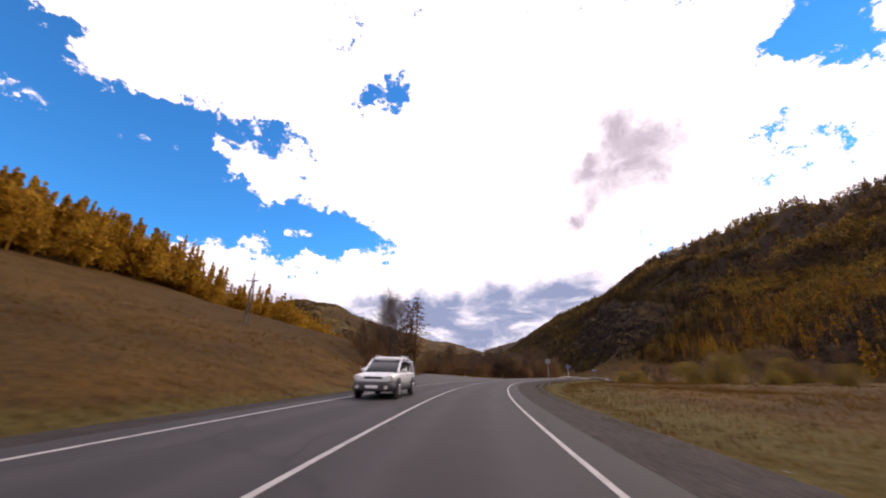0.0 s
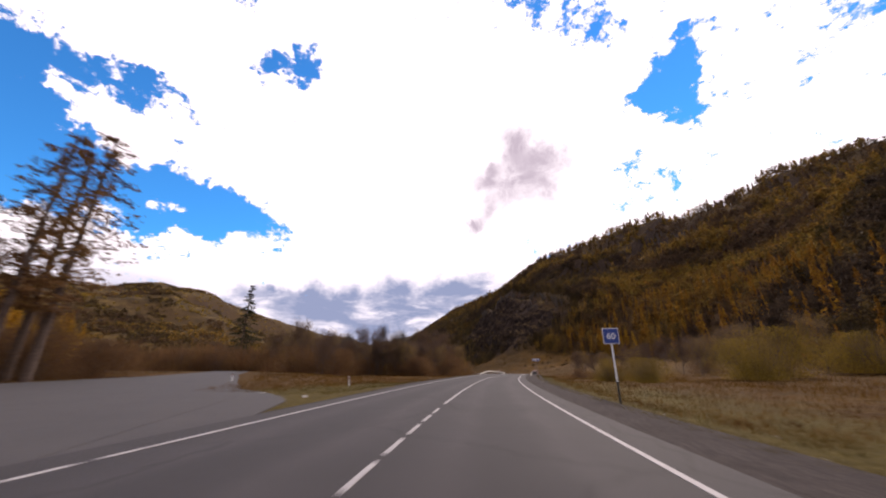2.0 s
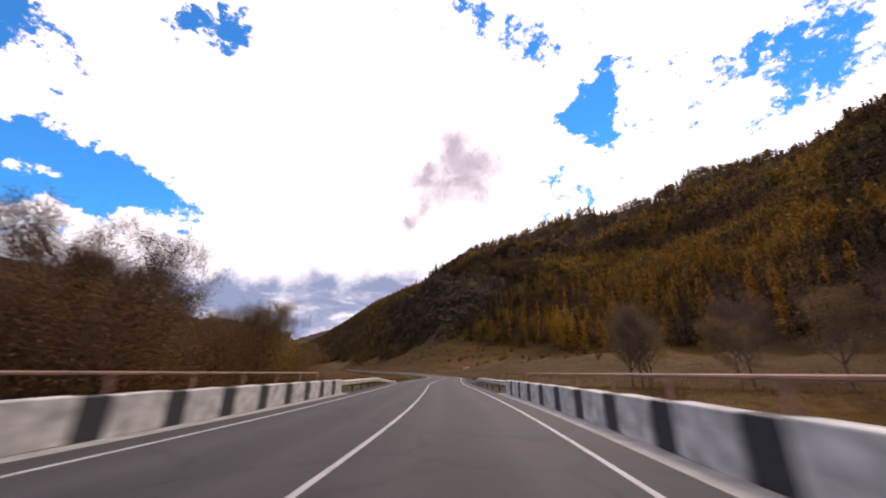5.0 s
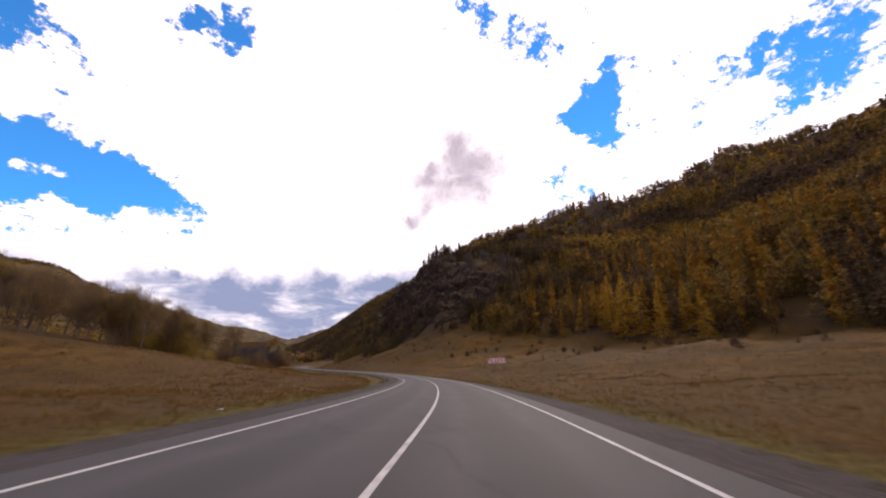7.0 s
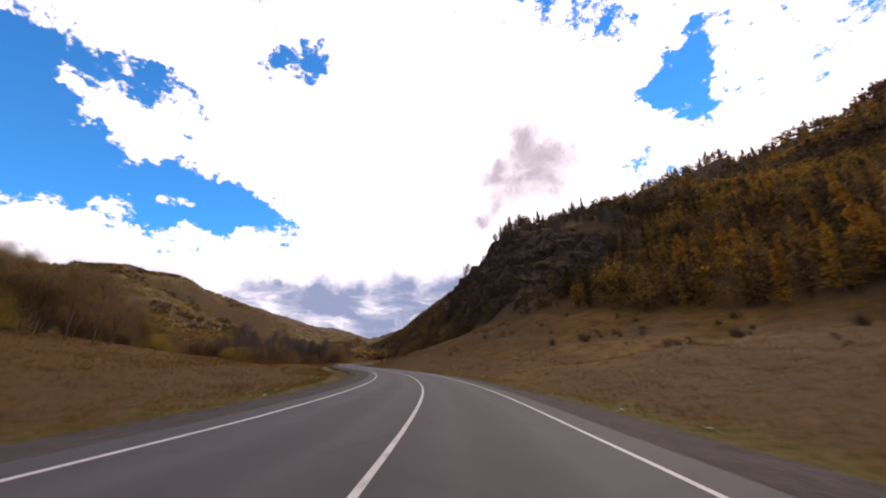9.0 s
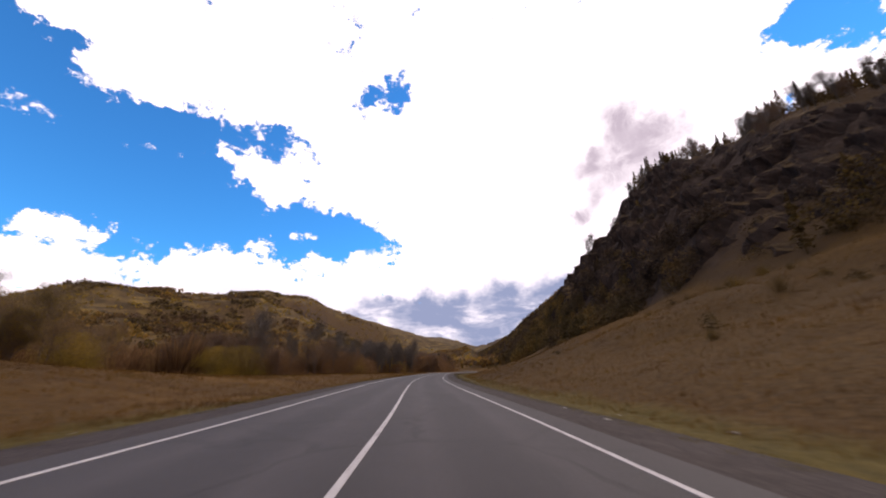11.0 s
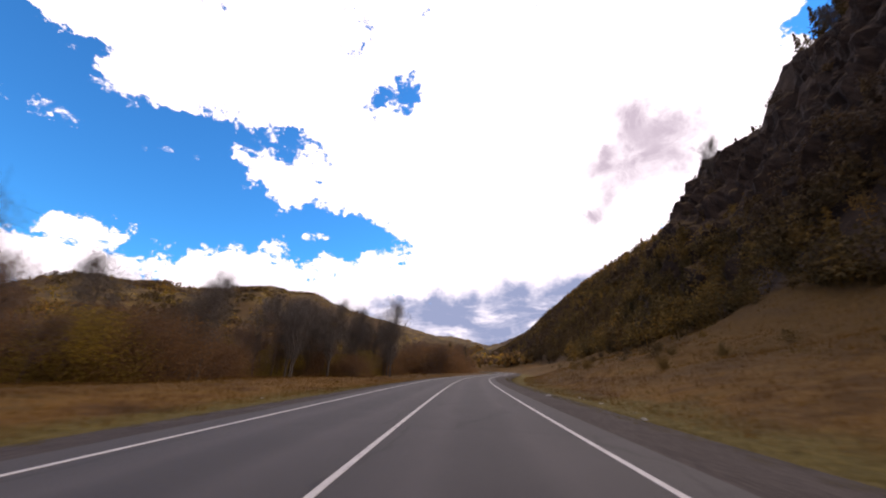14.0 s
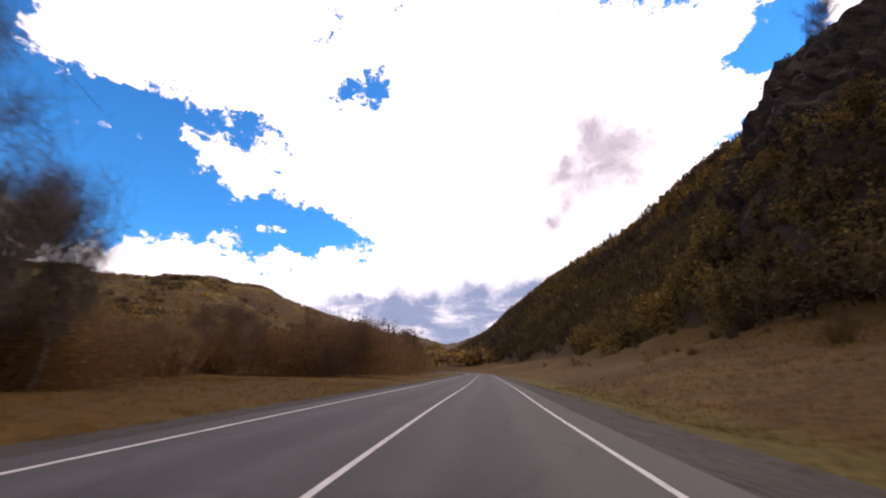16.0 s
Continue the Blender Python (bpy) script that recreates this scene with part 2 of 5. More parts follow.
    h = math_node(nt, "ADD", fine, math_node(nt, "MULTIPLY", noise_node(nt, pos, 0.5, 8, 0.7), 2.0))
    bump(nt, b, h, 0.7, 0.35)
    return m


def asphalt_material(name, base, tracks=False):
    m, nt, b, pos, _ = material(name, 0.8, 0.25)
    grain = noise_node(nt, pos, 55, 3, 0.8)
    blot = noise_node(nt, pos, 0.45, 6, 0.6)
    c = ramp_node(nt, grain, [(0.3, tuple(v * 0.6 for v in base)), (0.7, tuple(v * 1.4 for v in base))])
    c = mix_node(nt, 0.6, c, ramp_node(nt, blot, [(0.3, (0.72, 0.72, 0.72)), (0.7, (1, 1, 1))]), "MULTIPLY")
    if tracks:
        # paler wheel tracks and a darker strip between them; "across" is metres from the middle line
        a = nt.nodes.new("ShaderNodeAttribute")
        a.attribute_name = "across"
        wob = math_node(nt, "MULTIPLY", math_node(nt, "SUBTRACT", noise_node(nt, pos, 0.35, 4), 0.5), 0.8)
        off = math_node(nt, "ABSOLUTE", math_node(nt, "SUBTRACT", math_node(nt, "ABSOLUTE", math_node(nt, "ADD", a.outputs["Fac"], wob)), 1.75))
        band = ramp_node(nt, math_node(nt, "DIVIDE", off, 2.0), [(0.0, (0.80, 0.80, 0.80)), (0.22, (0.86, 0.86, 0.86)), (0.40, (1.16, 1.15, 1.14)), (0.60, (1.0, 1.0, 1.0)), (0.88, (0.84, 0.84, 0.83)), (1.0, (0.9, 0.88, 0.86))])
        c = mix_node(nt, 1.0, c, band, "MULTIPLY")
        # long pale scuffs and dark sealed cracks
        v = nt.nodes.new("ShaderNodeTexVoronoi")
        v.feature = "DISTANCE_TO_EDGE"
        v.inputs["Scale"].default_value = 0.22
        warp = nt.nodes.new("ShaderNodeVectorMath")
        warp.operation = "ADD"
        nt.links.new(pos, warp.inputs[0])
        wn = nt.nodes.new("ShaderNodeTexNoise")
        wn.inputs["Scale"].default_value, wn.inputs["Detail"].default_value = 0.8, 6
        nt.links.new(pos, wn.inputs["Vector"])
        nt.links.new(wn.outputs["Color"], warp.inputs[1])
        nt.links.new(warp.outputs[0], v.inputs["Vector"])
        crack = ramp_node(nt, v.outputs["Distance"], [(0.0, (0.55, 0.55, 0.55)), (0.006, (0.62, 0.62, 0.62)), (0.012, (1, 1, 1))])
        c = mix_node(nt, 0.7, c, crack, "MULTIPLY")
    nt.links.new(c, b.inputs["Base Color"])
    bump(nt, b, grain, 0.25, 0.01)
    return m


def gravel_material():
    m, nt, b, pos, _ = material("gravel", 0.95, 0.15)
    v = nt.nodes.new("ShaderNodeTexVoronoi")
    v.inputs["Scale"].default_value = 14
    nt.links.new(pos, v.inputs["Vector"])
    c = ramp_node(nt, v.outputs["Color"], [(0.1, (0.018, 0.014, 0.013)), (0.9, (0.065, 0.052, 0.047))])
    c = mix_node(nt, 0.7, c, ramp_node(nt, noise_node(nt, pos, 0.6, 5), [(0.3, (0.6, 0.56, 0.52)), (0.7, (1, 1, 1))]), "MULTIPLY")
    nt.links.new(c, b.inputs["Base Color"])
    bump(nt, b, v.outputs["Distance"], 0.6, 0.03)
    return m


def foliage_material(name, stops, scale=0.13, island=0.5, bare=None, through=0.45):
    """Leaves: the hue wanders from crown to crown, the brightness from clump to clump."""
    m, nt, b, pos, geo = material(name, 0.75, 0.15)
    n = noise_node(nt, pos, scale, 3, 0.55)
    c = ramp_node(nt, n, stops)
    if bare:
        stand = noise_node(nt, pos, 0.013, 5, 0.6)
        c = mix_node(nt, ramp_node(nt, stand, [(0.44, (0.9, 0.9, 0.9)), (0.56, (0, 0, 0))]), c, bare)
    lo = 1.0 - island
    k = ramp_node(nt, geo.outputs["Random Per Island"], [(0.0, (lo, lo, lo)), (1.0, (1.0, 1.0, 1.0))])
    c = mix_node(nt, 1.0, c, k, "MULTIPLY")
    nt.links.new(c, b.inputs["Base Color"])
    glow = nt.nodes.new("ShaderNodeBsdfTranslucent")
    nt.links.new(c, glow.inputs["Color"])
    both = nt.nodes.new("ShaderNodeMixShader")
    both.inputs[0].default_value = through
    nt.links.new(b.outputs[0], both.inputs[1])
    nt.links.new(glow.outputs[0], both.inputs[2])
    nt.links.new(both.outputs[0], nt.nodes["Material Output"].inputs[0])
    return m


def paint_material():
    m, nt, b, pos, _ = material("road_paint", 0.7, 0.3)
    n = noise_node(nt, pos, 7, 6, 0.7)
    nt.links.new(ramp_node(nt, n, [(0.34, (0.14, 0.13, 0.13)), (0.48, (0.34, 0.32, 0.31)), (0.8, (0.47, 0.45, 0.43))]), b.inputs["Base Color"])
    return m


M_GROUND, M_GRAVEL, M_PAINT = ground_material(), gravel_material(), paint_material()
M_ROAD, M_SIDE = asphalt_material("asphalt", (0.042, 0.0375, 0.038), True), asphalt_material("worn_asphalt", (0.060, 0.054, 0.052))
M_BARK = plain("bark", (0.115, 0.08, 0.062), 0.95, 0, 0.5, 6)
M_BIRCHBARK = plain("birch_bark", (0.085, 0.068, 0.056), 0.9, 0, 0.6, 5)
M_LARCH = foliage_material("larch_needles", [(0.3, (0.32, 0.165, 0.02)), (0.5, (0.52, 0.285, 0.03)), (0.7, (0.60, 0.36, 0.04))], 0.3, 0.35, through=0.6)
M_WOOD = foliage_material("mixed_wood", [(0.27, (0.075, 0.06, 0.02)), (0.42, (0.163, 0.106, 0.0275)), (0.52, (0.338, 0.181, 0.035)), (0.62, (0.275, 0.188, 0.035)), (0.74, (0.575, 0.237, 0.03))], 0.10, bare=(0.106, 0.065, 0.0425))
M_ORANGE = foliage_material("orange_larch_needles", [(0.3, (0.20, 0.10, 0.018)), (0.5, (0.36, 0.17, 0.024)), (0.7, (0.42, 0.24, 0.03))], 0.2, 0.45)
M_PINE = foliage_material("pine_needles", [(0.3, (0.020, 0.026, 0.013)), (0.7, (0.05, 0.052, 0.022))], 0.5)
M_WILLOW = foliage_material("willow_leaves", [(0.3, (0.16, 0.105, 0.024)), (0.5, (0.29, 0.195, 0.034)), (0.7, (0.42, 0.26, 0.04))], 0.25, through=0.5)
M_BRUSH = foliage_material("brown_brush", [(0.3, (0.12, 0.062, 0.030)), (0.5, (0.20, 0.105, 0.045)), (0.7, (0.26, 0.145, 0.052))], 0.25, through=0.5)
M_VERGE = foliage_material("olive_verge_grass", [(0.3, (0.075, 0.055, 0.016)), (0.5, (0.11, 0.085, 0.024)), (0.7, (0.13, 0.10, 0.03))], 0.25, 0.35)
M_BROWNWOOD = foliage_material("brown_wood", [(0.27, (0.054, 0.0408, 0.018)), (0.45, (0.108, 0.0744, 0.0264)), (0.58, (0.192, 0.12, 0.0312)), (0.74, (0.312, 0.168, 0.0312))], 0.10, bare=(0.072, 0.048, 0.0336))
# darker than brown_wood: shadow on the lower mountain's trees is put into the colour
M_DARKWOOD = foliage_material("dark_wood", [(0.27, (0.0403, 0.0299, 0.0161)), (0.45, (0.0747, 0.0483, 0.023)), (0.58, (0.115, 0.0747, 0.0253)), (0.74, (0.172, 0.115, 0.0276))], 0.10)
M_GOLD = foliage_material("golden_brown_leaves", [(0.3, (0.20, 0.115, 0.04)), (0.5, (0.33, 0.20, 0.06)), (0.7, (0.42, 0.27, 0.07))], 0.25, through=0.5)
M_GRASS = foliage_material("dry_grass", [(0.3, (0.060, 0.029, 0.008)), (0.45, (0.13, 0.063, 0.014)), (0.55, (0.18, 0.093, 0.019)), (0.7, (0.105, 0.066, 0.015))], 0.2, 0.45)
M_STEEL = plain("weathered_white_steel", (0.56, 0.53, 0.46), 0.75, 0.0, 0.45, 2.2)
M_CONCRETE = plain("whitewashed_concrete", (0.50, 0.48, 0.45), 0.9, 0, 0.5, 3)
M_BLACK = plain("black_paint_and_rail_shade", (0.03, 0.03, 0.032), 0.7, 0, 0.3, 8)
M_WHITE = plain("white_paint", (0.75, 0.75, 0.74), 0.5, 0, 0.12, 5)
M_BLUE = plain("blue_sign_face", (0.015, 0.045, 0.22), 0.4, 0, 0.15, 4)
M_RED = plain("red_sign_face", (0.42, 0.03, 0.03), 0.4, 0, 0.2, 4)
M_GREY = plain("grey_metal", (0.30, 0.30, 0.31), 0.5, 0.5, 0.2, 5)
M_POLE = plain("weathered_wood_pole", (0.13, 0.105, 0.085), 0.9, 0, 0.4, 7)
M_BEAM = plain("concrete_deck", (0.30, 0.285, 0.265), 0.9, 0, 0.35, 3)


# ---- mesh helpers ----
def mesh_object(name, verts, faces, mat, parent=None, smooth=False):
    me = bpy.data.meshes.new(name)
    me.from_pydata([tuple(v) for v in verts], [], [tuple(f) for f in faces])
    me.materials.append(mat)
    if smooth:
        me.polygons.foreach_set("use_smooth", [True] * len(me.polygons))
    me.update()
    ob = new(name, me)
    ob.parent = parent
    return ob


def fast_mesh(name, verts, quads, mat, parent=None, smooth=False):
    """From arrays of points and of four-cornered (or three-cornered) faces."""
    me = bpy.data.meshes.new(name)
    n = quads.shape[1]
    me.vertices.add(len(verts))
    me.vertices.foreach_set("co", np.asarray(verts, np.float32).ravel())
    me.loops.add(quads.size)
    me.loops.foreach_set("vertex_index", quads.astype(np.int32).ravel())
    me.polygons.add(len(quads))
    me.polygons.foreach_set("loop_start", np.arange(0, quads.size, n, dtype=np.int32))
    me.polygons.foreach_set("use_smooth", np.full(len(quads), smooth))
    me.materials.append(mat)
    me.update(calc_edges=True)
    me.validate()
    ob = new(name, me)
    ob.parent = parent
    return ob


def part(name, bm, mat, parent=None, label=""):
    me = bpy.data.meshes.new(name)
    bm.to_mesh(me)
    bm.free()
    me.materials.append(mat)
    ob = new(name, me)
    ob.parent = parent
    return tagged(ob, label)


def box(bm, size, m, bevel=0.0):
    r = bmesh.ops.create_cube(bm, size=1.0, matrix=m @ Matrix.Diagonal((*size, 1)))
    if bevel:
        edges = list({e for v in r["verts"] for e in v.link_edges})
        bmesh.ops.bevel(bm, geom=edges, offset=bevel, segments=2, affect="EDGES", profile=0.5)


def boxed(size, m, bevel=0.0):
    bm = bmesh.new()
    box(bm, size, m, bevel)
    return bm


def tube(bm, a, b, r0, r1, sides=8, cap=True):
    a, b = Vector(a), Vector(b)
    d = b - a
    m = Matrix.Translation((a + b) / 2) @ d.to_track_quat("Z", "Y").to_matrix().to_4x4()
    bmesh.ops.create_cone(bm, cap_ends=cap, segments=sides, radius1=r0, radius2=r1, depth=d.length, matrix=m)


def tubed(a, b, r0, r1=None, sides=10):
    bm = bmesh.new()
    tube(bm, a, b, r0, r0 if r1 is None else r1, sides)
    return bm


# ---- the road's line ----
CENTRE = [(-11.0, -79.2), (-8.2, -55.4), (-5.5, -31.5), (-4.2, -19.6), (-2.8, -7.7), (-1.1, 6.2), (1.2, 20.0), (4.4, 33.6), (8.6, 47.0), (14.0, 59.9), (20.1, 72.5), (26.7, 84.9), (33.7, 97.0), (41.2, 108.8), (48.9, 120.4), (57.0, 131.9), (65.3, 143.2), (73.4, 154.6), (80.8, 166.4), (88.0, 178.4), (95.7, 190.1), (103.8, 201.6), (111.7, 213.1), (119.0, 225.1), (125.7, 237.3), (132.0, 250.0), (137.3, 262.8), (141.8, 276.2), (145.0, 289.7), (147.1, 303.5), (148.0, 317.4), (147.9, 331.4), (147.3, 345.4), (146.8, 359.4), (146.7, 373.4), (147.1, 387.4), (147.7, 401.4), (148.3, 415.4), (149.0, 429.3), (149.9, 443.3), (151.0, 457.3), (152.5, 471.2), (154.6, 485.0), (157.6, 498.7), (162.4, 518.1), (167.8, 541.5), (173.7, 566.8), (179.6, 592.2), (184.2, 617.8), (187.7, 651.6), (188.3, 685.6), (185.9, 719.5), (179.8, 763.1)]


def smooth_line(points, step):
    p = np.array(points, float)
    out = []
    for i in range(len(p) - 1):
        a, b = p[max(i - 1, 0)], p[min(i + 2, len(p) - 1)]
        t0, t1 = (p[i + 1] - a) / 2, (b - p[i]) / 2
        for u in np.linspace(0, 1, 12, endpoint=False):
            out.append((2 * u**3 - 3 * u**2 + 1) * p[i] + (u**3 - 2 * u**2 + u) * t0 + (-2 * u**3 + 3 * u**2) * p[i + 1] + (u**3 - u**2) * t1)
    out = np.array(out + [p[-1]])
    s = np.concatenate([[0], np.cumsum(np.hypot(*np.diff(out, axis=0).T))])
    q = np.arange(0, s[-1], step)
    return np.stack([np.interp(q, s, out[:, 0]), np.interp(q, s, out[:, 1])], 1)


LINE = smooth_line(CENTRE, 1.0)
TAN = np.gradient(LINE, axis=0)
TAN /= np.hypot(*TAN.T)[:, None]
RIGHT = np.stack([TAN[:, 1], -TAN[:, 0]], 1)
S0 = int(np.argmin(np.hypot(*(LINE - np.array([-2.1, 0.2])).T)))      # where the drive starts


def road_level(s):
    """The road runs level to the bridge, falls gently past it and is level again at the bend."""
    return np.interp(s, [138, 150, 162, 285, 305, 325], [0, -0.11, -0.36, -2.9, -3.2, -3.3])


def on_road(s, d, z=0.0):
    """s metres along from the start of the drive, d metres right of the middle line, z above the road."""
    f = min(max(s + S0, 0), len(LINE) - 1.001)
    i = int(f)
    p = LINE[i] + (LINE[i + 1] - LINE[i]) * (f - i) + RIGHT[i] * d
    return Vector((p[0], p[1], z + float(road_level(s))))


def road_turn(s):
    """Degrees about z of the road's direction, 0 along +y."""
    t = TAN[min(max(int(s + S0), 0), len(TAN) - 1)]
    return math.degrees(math.atan2(-t[0], t[1]))


def near_road(x, y):
    """Metres right of the middle line, and metres along."""
    sh = np.shape(x)
    p = np.stack([np.ravel(x), np.ravel(y)], 1)
    d, s = np.empty(len(p)), np.empty(len(p))
    line, right = LINE[::2], RIGHT[::2]
    for k in range(0, len(p), 4000):
        v = p[k:k + 4000, None] - line[None]
        q = (v ** 2).sum(2)
        i = q.argmin(1)
        n = np.arange(len(i))
        side = np.sign((v[n, i] * right[i]).sum(1))
        d[k:k + 4000], s[k:k + 4000] = np.sqrt(q[n, i]) * np.where(side == 0, 1, side), i * 2.0 - S0
    return d.reshape(sh), s.reshape(sh)


# ---- the land ----
def ramp(x, a, b):
    t = np.clip((x - a) / (b - a), 0, 1)
    return t * t * (3 - 2 * t)


def wave(x, y, scale, seed, octaves=4):
    """Smooth noise, about -1 to 1."""
    rng = np.random.RandomState(seed)
    z, amp = np.zeros(np.shape(x)), 1.0
    for _ in range(octaves):
        for _ in range(3):
            a, ph = rng.rand() * 6.283, rng.rand() * 6.283
            z = z + amp * np.sin((x * math.cos(a) + y * math.sin(a)) / scale + ph) * 0.45
        scale, amp = scale * 0.47, amp * 0.5
    return z


UNIT = 1.784      # metres to one unit of the landscape's plan
RIVER = smooth_line([(62, -190), (78, -110), (90, -40), (101, 20), (114, 60), (126, 92), (120, 118), (104, 137), (82, 150), (61, 166), (42, 190), (29, 232), (21, 286), (14, 349), (-7, 411), (-29, 500), (-38, 607), (-11, 750)], 3.0)
BRIDGE = (167.0, 186.0)
FRONT_Y = [-400, 0, 60, 110, 150, 190, 230, 300, 350, 450, 700, 1200]
FRONT_X = [50, 57, 85, 121, 130, 122, 112, 114, 128, 136, 152, 205]
FOOT_Z = [1.5, 1.5, 1.5, 3.5, 7.0, 10.0, 10.0, 4.6, 4, 4, 4, 4]
FOOT_FALL = [0, 0, 0, 0, 1.5, 3.0, 3.0, 0.4, 0, 0, 0, 0]      # by which the raised meadow lowers the slope above it


def river_distance(x, y):
    p = np.stack([np.ravel(x), np.ravel(y)], 1)
    out = np.empty(len(p))
    for k in range(0, len(p), 4000):
        out[k:k + 4000] = np.sqrt(((p[k:k + 4000, None] - RIVER[None, ::2]) ** 2).sum(2)).min(1)
    return out.reshape(np.shape(x))


SIDE = smooth_line([(7.5, 48), (4.3, 64), (4.6, 82), (3.9, 103), (0.9, 135), (-5, 178), (-16, 232), (-32, 294)], 2.5)


def side_distance(x, y):
    p = np.stack([np.ravel(x), np.ravel(y)], 1)
    out = np.empty(len(p))
    for k in range(0, len(p), 4000):
        out[k:k + 4000] = np.sqrt(((p[k:k + 4000, None] - SIDE[None, ::2]) ** 2).sum(2)).min(1)
    return out.reshape(np.shape(x))


# swells and hollows of the land, in plan units: where, and how high
RIDGES = [(420, 60, -16.2), (340, 125, -5.1), (420, 125, -16.6), (200, 190, -5.1), (270, 190, -5.6), (420, 190, -15.3), (200, 255, 6.1), (340, 255, -12), (420, 255, 33), (270, 320, -9.1), (420, 320, 15.4), (200, 385, -6.4), (270, 385, 7.9), (340, 385, -12.3), (420, 385, 35.8), (200, 460, -6.1), (270, 460, -8.9), (340, 460, 27.3), (420, 460, 27)]
CRAGS = [(142, 240, -6.2), (142, 262, 2.1), (158, 262, -7.9), (127, 285, -2.1), (143, 285, -4.2), (159, 285, 10.2), (128, 300, 5.4), (144, 300, -2.6), (160, 300, -5), (131, 313, -7.2), (147, 313, 4), (163, 313, -3.3)]
HILLTOPS = [(-846, 808, -23.6), (-759, 913, -58.3), (-659, 1007, -20.4), (-549, 1089, 8.9), (-430, 1156, -29.2), (-304, 1208, -11.4), (-172, 1245, -65.5), (-37, 1265, -28)]


def swell(X, Y, spots, wide):
    return sum(h * np.exp(-((X - a) ** 2 + (Y - b) ** 2) / (2 * wide * wide)) for a, b, h in spots)


def height(x, y):
    """The land's height in metres; its large forms are laid out in plan units."""
    x, y = np.asarray(x, float), np.asarray(y, float)
    d, s = near_road(x, y)
    ad, X, Y, S = np.abs(d), x / UNIT, y / UNIT, s / UNIT
    # valley floor with the road on a low bank
    z = -0.75 + 0.25 * wave(x, y, 16, 3)
    # grass slope left of the first bend
    up = np.clip(ad - 8.5, 0, 95) * 0.265 + np.clip(ad - 103.5, 0, 700) * 0.10
    past_track = np.interp(y, SIDE[:, 1], SIDE[:, 0]) - x
    up = np.minimum(up, 0.48 * np.clip(past_track - 7, 0, None) + 60 * (1 - ramp(y, 62, 92)))
    z = np.where(d < 0, z + up * (1 - ramp(Y, 42, 96) * 0.94) * ramp(S, -60, -50) * (1 - ramp(Y, 110, 132)) * (1 + 0.04 * wave(x, y, 25, 5)), z)
    z = np.where(d < 0, z + np.clip(ad - 16, 0, 70) * 0.15 * ramp(S, 150, 172) * (1 - ramp(S, 215, 240)), z)
    z = np.where(d < 0, z + 0.6 * ramp(S, 215, 240) * ramp(ad, 8, 22), z)
    # right: meadow, then the mountain
    front = np.interp(Y, FRONT_Y, FRONT_X)
    front = front + 4 * wave(Y, Y * 0, 18, 8, 3)
    foot = np.interp(Y, FRONT_Y, FOOT_Z) * UNIT
    edge = np.clip((d - 7) / np.maximum(front * UNIT - np.interp(y, LINE[:, 1], LINE[:, 0]) - 7, 5), 0, 1)
    z = np.where(d > 0, z + foot * edge ** 1.3 * ramp(d, 6, 16), z)
    z = np.where(d > 0, z + (1.0 * np.abs(wave(x, y, 8, 31, 3)) + 1.4 * wave(x, y, 24, 32, 3)) * ramp(d, 11, 34) * ramp(S, 100, 135), z)
    u = np.clip(X - front, 0, None)
    ga = 0.60 * u
    ga = np.where(ga > 165, 165 + 70 * (1 - np.exp(-(ga - 165) / 70)), ga)
    gb = 1.36 * np.clip(u, 0, 32) + 0.12 * np.clip(u - 32, 0, 40) + 0.42 * np.clip(u - 72, 0, 200)
    gc = 0.80 * np.clip(u, 0, 150) + 0.2 * np.clip(u - 150, 0, 300)
    wc = ramp(Y, 311, 323)
    wb = ramp(Y, 200, 246) * (1 - wc)
    rough = wave(X, Y, 26, 11, 5)
    crag = np.abs(wave(X, Y, 9, 12, 4)) + 0.8 * np.abs(wave(X, Y, 3.6, 13, 3))
    m = ga * (1 - wb - wc) + gb * wb + gc * wc
    m = m + (rough * 3.2) * ramp(u, 0, 60) + (crag * 2.2 * wb) * ramp(u, 2, 12)
    m = m + swell(X, Y, RIDGES, 42) * np.clip((u - 8) / 50, 0, 1) + swell(X, Y, CRAGS, 9) * np.clip(u / 8, 0, 1)
    m = m - np.interp(Y, FRONT_Y, FOOT_FALL) * ramp(u, 0, 22)
    z = np.where(u > 0, z + m * UNIT, z)
    # far hills round the valley
    cx, cy = X - 60.0, Y - 150.0
    r, az = np.hypot(cx, cy), np.degrees(np.arctan2(cx, cy))
    el = np.interp(az, [-180, -120, -90, -62, -52, -43, -36, -31, -25, -20, -15.5, -7, -2, 4, 9, 13, 20, 40, 90, 180],
                   [9, 9, 9, 8, 8, 10.9, 10.3, 10.4, 12.2, 11.2, 9.0, 6.4, 5.0, 4.3, 5.4, 5.2, 4.5, 6, 9, 9])
    reach = np.interp(az, [-180, -30, -10, 5, 30, 180], [1150, 1150, 1500, 2200, 1800, 1150])
    rise = ramp(r, reach * 0.22, reach) ** 1.15
    spur = np.abs(wave(X, Y, 150, 21, 4))
    far = np.tan(np.radians(el)) * reach * rise * (1 - 0.22 * spur * (1 - ramp(r, reach * 0.7, reach)) + 0.03 * wave(X, Y, 60, 22, 3))
    far = far - 17 * np.abs(wave(X, Y, 62, 23, 4)) * rise * (1 - 0.75 * ramp(r, reach * 0.6, reach))
    far = far - ramp(r, reach, reach * 2.2) * np.tan(np.radians(el)) * reach * 0.4
    z = z + UNIT * far * np.where(u > 0, np.clip(1 - u / 90, 0, 1), 1)
    z = np.where(u > 0, z, z + UNIT * swell(X, Y, HILLTOPS, 120))
